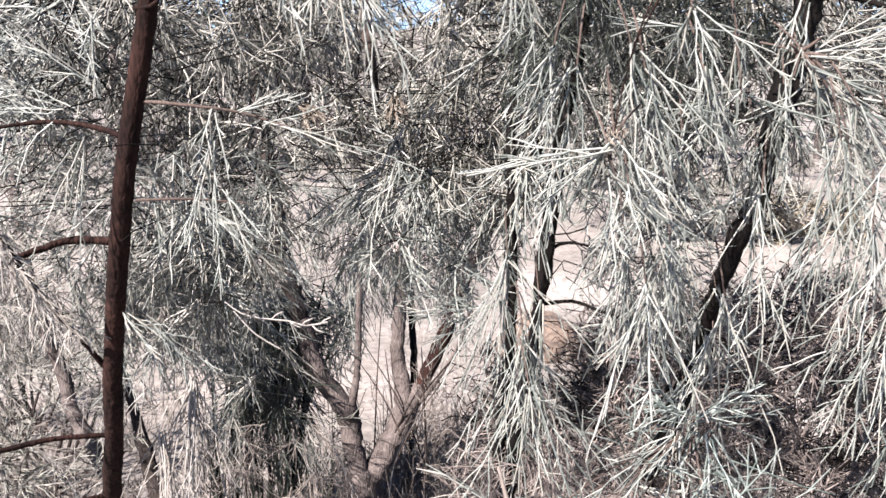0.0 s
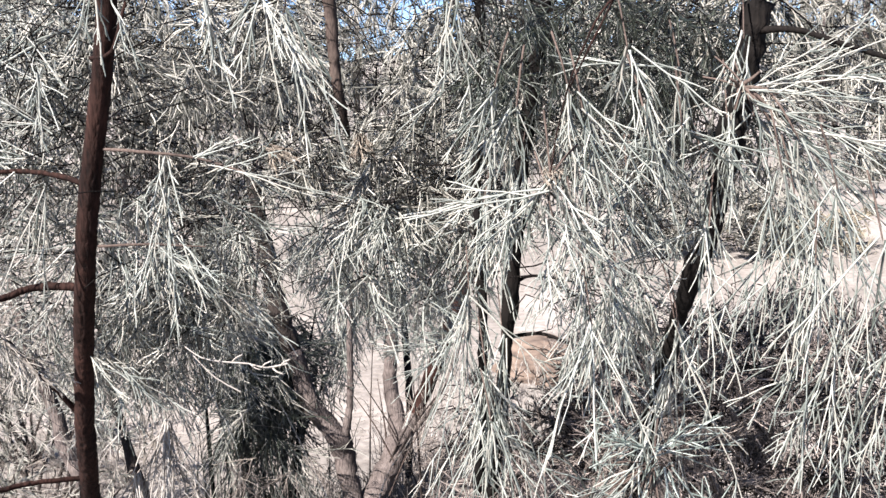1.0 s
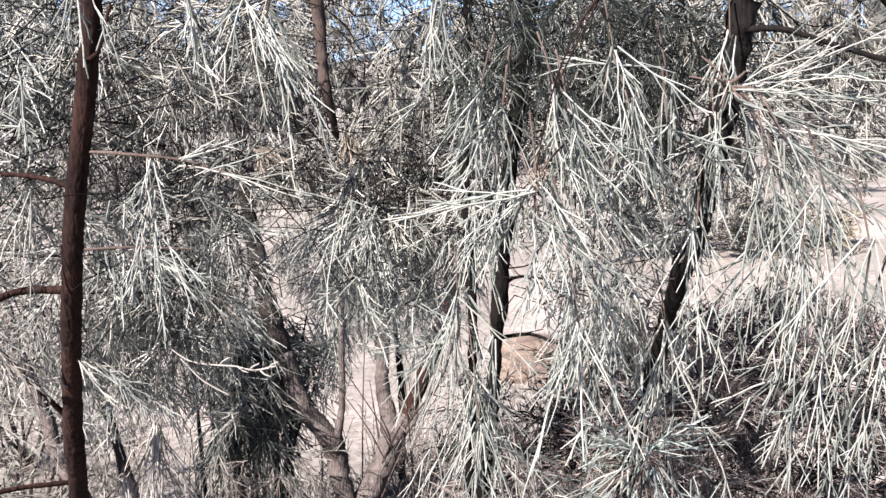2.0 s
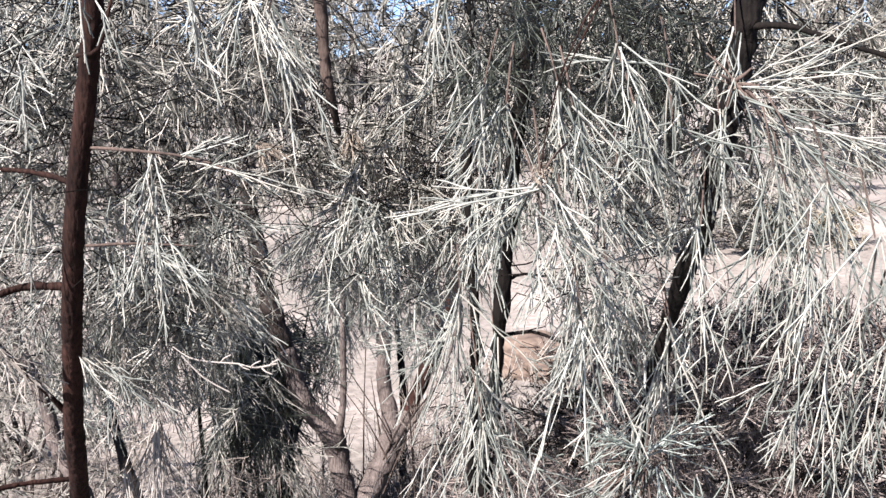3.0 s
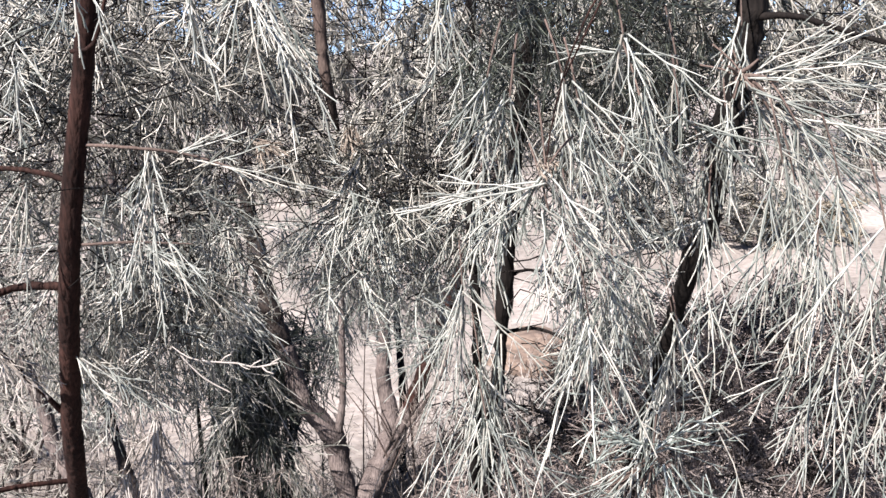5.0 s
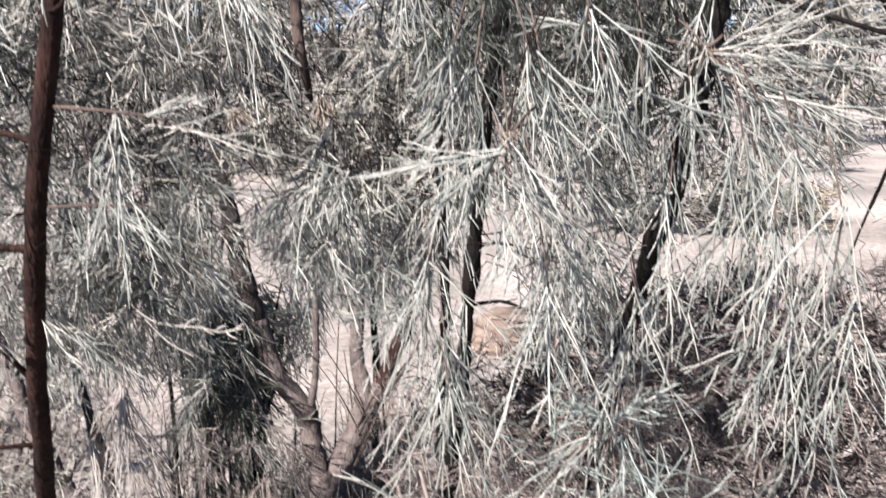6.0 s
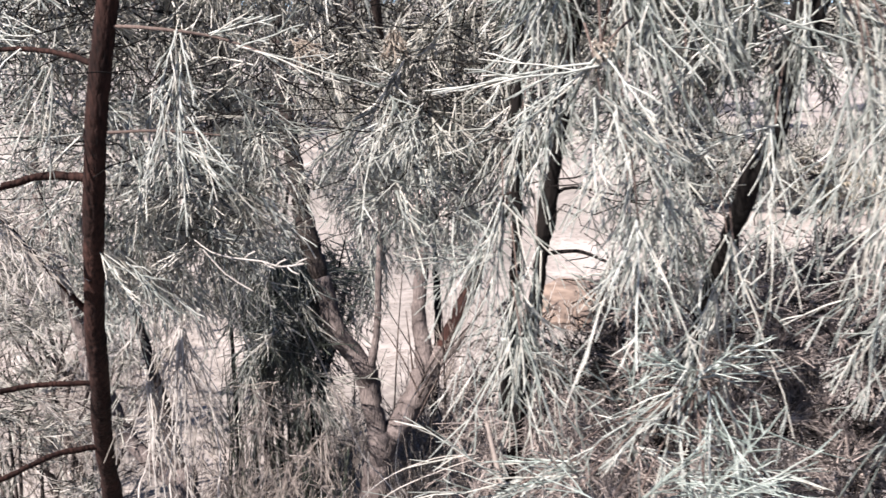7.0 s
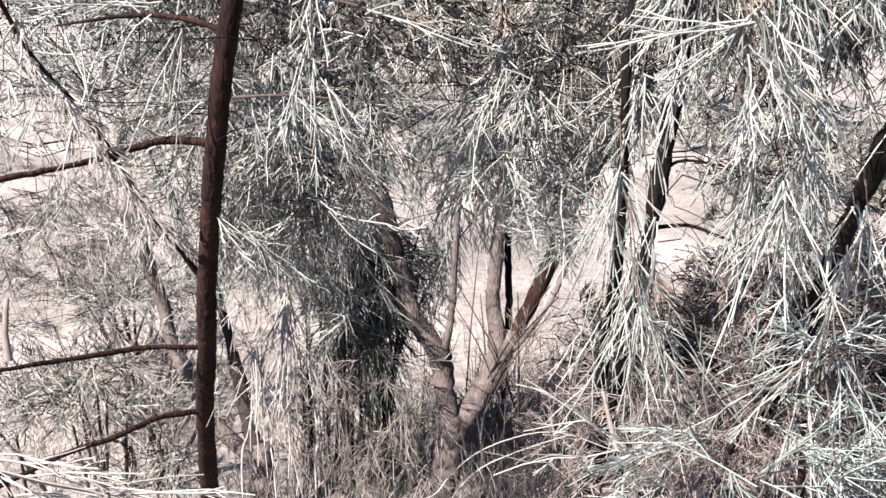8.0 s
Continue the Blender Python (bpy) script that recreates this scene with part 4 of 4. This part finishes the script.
stand("dry_undergrowth", (-2.6, 5.2), (1.0, 0.9), 220, 0.5, 0.4, 0.0024, RUST, "thin brown weeds on open sand", "undergrowth", 86)
stand("dry_undergrowth", (-3.6, 7.5), (1.6, 1.2), 220, 0.6, 0.4, 0.003, STRAW, "thin straw-coloured weeds on open sand", "undergrowth", 87)
stand("dry_undergrowth", (1.2, 7.0), (1.5, 1.0), 160, 0.5, 0.4, 0.003, STRAW, "thin straw-coloured weeds on open sand", "undergrowth", 88)
stand("dry_undergrowth", (0.06, 4.4), (0.3, 0.25), 140, 0.5, 0.25, 0.0024, RUST, "low reddish dry twigs beside the forked tree", "undergrowth", 183)
stand("dry_undergrowth", (-0.06, 3.6), (0.11, 0.14), 48, 0.74, 0.16, 0.0022, RUST, "low reddish dry twigs beside the forked tree", "undergrowth", 184)
stand("dry_undergrowth", (0.35, 5.2), (0.7, 0.5), 90, 0.6, 0.2, 0.003, RUST, "sparse brown stems on open sand", "undergrowth", 85)


stand("dry_undergrowth", (-0.2, 4.5), (0.6, 0.35), 170, 0.5, 0.25, 0.0026, RUST, "reddish dry stems behind the forked tree", "undergrowth", 180)
stand("dry_undergrowth", (-2.2, 4.3), (0.6, 0.5), 130, 0.5, 0.35, 0.0026, RUST, "low purplish-brown twigs on bare sand", "undergrowth", 181)


def dry_weed(lines, label):
    """Tall bare stalks, each from its own foot in the soil."""
    first = lines[0][0]
    ob = thing("dry_weed", ground_at(first[0], first[1]), label, "weed", "dry weeds")
    for n, line in enumerate(lines):
        foot = ground_at(line[0][0] + 0.03, line[0][1] + 0.05)
        part("stalk", limb([(foot[0], foot[1], foot[2] - 0.02), *line], np.linspace(0.0024, 0.0011, len(line) + 1), 6, 0.03, 0.05, 185 + n), STRAW, ob)
    return ob


dry_weed([[(-0.047, 2.462, 0.487), (-0.182, 2.543, 0.678), (-0.269, 2.599, 0.847), (-0.362, 2.641, 1.023), (-0.447, 2.653, 1.124)], [(-0.030, 2.507, 0.465), (-0.083, 2.527, 0.624), (-0.061, 2.594, 0.784), (0.022, 2.592, 0.924)]], "tall bleached bare weed stalks by the forked tree")
dry_weed([[(-0.158, 2.060, 0.601), (-0.125, 2.111, 0.690), (-0.060, 2.101, 0.774), (0.043, 2.079, 0.840), (0.144, 2.092, 0.876)], [(-0.197, 2.055, 0.601), (-0.159, 2.114, 0.703), (-0.078, 2.159, 0.782), (0.041, 2.183, 0.830), (0.135, 2.187, 0.842)]], "arching straw-coloured weed stalks by the forked tree")
dry_weed([[(-0.477, 1.859, 0.767), (-0.503, 1.914, 0.896), (-0.494, 1.981, 1.053), (-0.471, 2.018, 1.146)], [(-0.417, 1.964, 0.717), (-0.431, 2.037, 0.875), (-0.464, 2.086, 1.019), (-0.462, 2.119, 1.117)], [(-0.545, 1.840, 0.772), (-0.551, 1.910, 0.920), (-0.529, 1.971, 1.054)]], "pale dead weed stalks beside the sapling")

# Stems take the dark needle colour to carry the crown's shade down to the soil.
stand("dry_undergrowth", (-0.75, 4.25), (0.28, 0.3), 110, 0.95, 0.12, 0.0032, SHADE_DARK, "upright stems under the forked tree, coloured dark for shade", "undergrowth", 182)

YELLOW_AT = (4.89, 12.56, -0.40)


def brush(name, centre, half, many, mat, length, r, label, seed):
    """A low dense shrub: stems from the ground and a mass of short sprays."""
    at = ground_at(centre[0], centre[1])
    ob = thing(name, at, label, "shrub", "low shrubs")
    rng = np.random.default_rng(seed)
    stems = []
    for _ in range(9):
        tip = np.array(centre) + np.array(half) * rng.uniform(-0.8, 0.8, 3)
        foot = np.array(at) + (rng.normal(0, 0.06), rng.normal(0, 0.06), -0.02)
        mid = (foot + tip) / 2 + rng.normal(0, 0.05, 3)
        part("stem", limb([foot, mid, tip], [0.012, 0.009, 0.004], 7, 0.05, 0.15, int(rng.integers(999))), DUSKY_BARK, ob)
    clump(ob, mat, centre, half, many, (0, -0.2, 0.2), 0.7, length, 6, 6, length * 0.4, 0.1, r, seed)
    return ob


brush("brown_shrub", (0.97, 3.489, 0.719), (0.36, 0.35, 0.24), 300, DEAD, 0.14, 0.0020, "low dead brown shrub in shade behind the leaning tree", 91)
brush("brown_shrub", (0.987, 2.431, 0.981), (0.5, 0.3, 0.33), 260, DEAD, 0.14, 0.0018, "low dead brown shrub in shade behind the leaning tree", 92)
brush("brown_shrub", (1.337, 2.487, 0.902), (0.4, 0.3, 0.35), 220, DEAD, 0.14, 0.0018, "low dark brown shrub of dry twigs beside the leaning tree", 98)
# Denser and in darker twigs than its neighbours, standing in for low shade.
brush("shade_dark_shrub", (0.54, 2.811, 0.73), (0.36, 0.3, 0.19), 210, RUST, 0.14, 0.0020, "low brown shrub behind hanging needles, coloured darker for shade", 93)


brush("yellow_shrub", (*YELLOW_AT[:2], YELLOW_AT[2] + 0.35), (0.75, 0.5, 0.4), 110, YELLOW, 0.3, 0.006, "low tan-yellow dry shrub on open sand", 94)
brush("grey_shrub", (-1.549, 3.037, 0.466), (0.45, 0.35, 0.2), 42, GREEN, 0.2, 0.0022, "low straggling grey-green shrub on open sand", 99)
brush("grey_shrub", (-2.15, 4.9, 0.25), (0.55, 0.4, 0.3), 45, GREEN, 0.2, 0.0022, "low straggling grey-green shrub on open sand", 100)
brush("brown_shrub", (-1.75, 4.2, 0.05), (0.45, 0.35, 0.2), 34, RUST, 0.18, 0.0018, "low purplish-brown twiggy shrub on bare sand", 101)
brush("grey_shrub", (-2.7, 6.0, 0.0), (0.5, 0.4, 0.25), 40, GREEN, 0.3, 0.003, "low straggling grey-green shrub on open sand", 95)
brush("grey_shrub", (-3.9, 7.6, 0.0), (0.6, 0.4, 0.3), 45, GREEN, 0.3, 0.003, "low straggling grey-green shrub on open sand", 96)
brush("grey_shrub", (-1.7, 7.4, -0.1), (0.4, 0.4, 0.2), 35, GREEN, 0.3, 0.003, "low straggling grey-green shrub on open sand", 97)


def litter():
    rng = np.random.default_rng(7)
    n = 16000
    y = 2.5 + 11 * rng.uniform(0, 1, n) ** 1.4
    x = rng.uniform(-0.75, 0.75, n) * (y + 0.5)
    a = rng.uniform(0, 2 * np.pi, n)
    start = np.stack([x, y, np.array([ground_height(p, q) for p, q in zip(x, y)]) + 0.006], -1)
    way = np.stack([np.cos(a), np.sin(a), rng.normal(0.05, 0.08, n)], -1)
    lines = grown(rng, start, way, rng.uniform(0.02, 0.14, n) * rng.uniform(0.4, 1, n), np.full(n, 0.05), 3, 0.06)
    me = mesh_from("needle_litter", *tubes(lines, taper(lines, 0.0017, rng), 3))
    me.materials.append(RUST)
    tagged(new("needle_litter", me), "brown fallen needles scattered over the sand", "litter", kind="stuff")


litter()


def rock(at, size, seed, mat, label):
    """A weathered boulder, half sunk in the soil."""
    bm = bmesh.new()
    bmesh.ops.create_icosphere(bm, subdivisions=4, radius=1.0)
    for v in bm.verts:
        d = 1 + 0.28 * noise.noise(v.co * 1.3 + Vector((seed, 0, 0))) + 0.1 * noise.noise(v.co * 4 + Vector((0, seed, 0)))
        v.co = Vector((v.co.x * size[0], v.co.y * size[1], v.co.z * size[2])) * d
    me = bpy.data.meshes.new("rock")
    bm.to_mesh(me)
    bm.free()
    me.materials.append(mat)
    ob = new("rock", me)
    ob.location = ground_at(at[0], at[1])
    return tagged(ob, label, "rock", "rocks")


rock((-0.61, 12.0, -0.40), (0.46, 0.4, 0.30), 3.0, ROCK, "pale pink weathered boulder half sunk in sand")
rock((0.88, 7.75, -0.40), (0.36, 0.32, 0.31), 8.0, TAN_ROCK, "orange-brown layered rock among low shrubs")


# ---- far shrubs and trees ----
def far_shrub():
    ob = thing("far_shrub", (0, 12, 0), "grey-green scrubby bush on open sand", "shrub", "far shrubs")
    clump(ob, GREEN, (0, 12, 0.55), (0.7, 0.6, 0.4), 44, (0, 0, 0.2), 0.7, 0.4, 6, 6, 0.16, 0.1, 0.006, 201, fine=(4, 2))
    part("stem", limb([(0, 12, -0.1), (0.05, 12, 0.3), (0.1, 12, 0.8)], [0.04, 0.03, 0.02], 8, 0.1, 0.1, 202), GREY_BARK, ob)
    return ob


def far_tree():
    ob = thing("far_tree", (0, 18, 0), "distant she-oak with drooping grey-green crown", "tree", "far trees")
    part("trunk", limb([(0, 18, -0.2), (0.1, 18, 1.5), (0.0, 18, 3.2), (0.1, 18, 5.5)], [0.12, 0.10, 0.08, 0.03], 10, 0.2, 0.1, 203), GREY_BARK, ob)
    clump(ob, GREEN, (0, 18, 3.6), (1.5, 1.3, 2.2), 95, (0, 0, -0.8), 0.6, 0.8, 6, 6, 0.3, 0.2, 0.011, 204, fine=(4, 2))
    return ob


rng = np.random.default_rng(11)
first_shrub, first_tree = far_shrub(), far_tree()
for n in range(22):
    x, y = rng.uniform(-9, 9), rng.uniform(9.5, 24)
    c = copy_thing(first_shrub, pose(*ground_at(x, y), 0, 0, rng.uniform(0, 360)))
    c.scale = [rng.uniform(0.6, 1.3)] * 3
for n in range(20):
    x, y = -16 + 1.7 * n + rng.uniform(-0.6, 0.6), rng.uniform(20, 38)
    if abs(x / y + 0.095) < 0.012:
        continue
    c = copy_thing(first_tree, pose(*ground_at(x, y), 0, 0, rng.uniform(0, 360)))
    c.scale = [rng.uniform(0.7, 1.4)] * 3
for x, y, size in ((-4.3, 30.0, 1.1), (-2.9, 34.0, 1.25)):
    c = copy_thing(first_tree, pose(*ground_at(x, y), 0, 0, 70 * y))
    c.scale = [size] * 3
first_shrub.location, first_tree.location = ground_at(3.5, 12.5), ground_at(-6.5, 19)
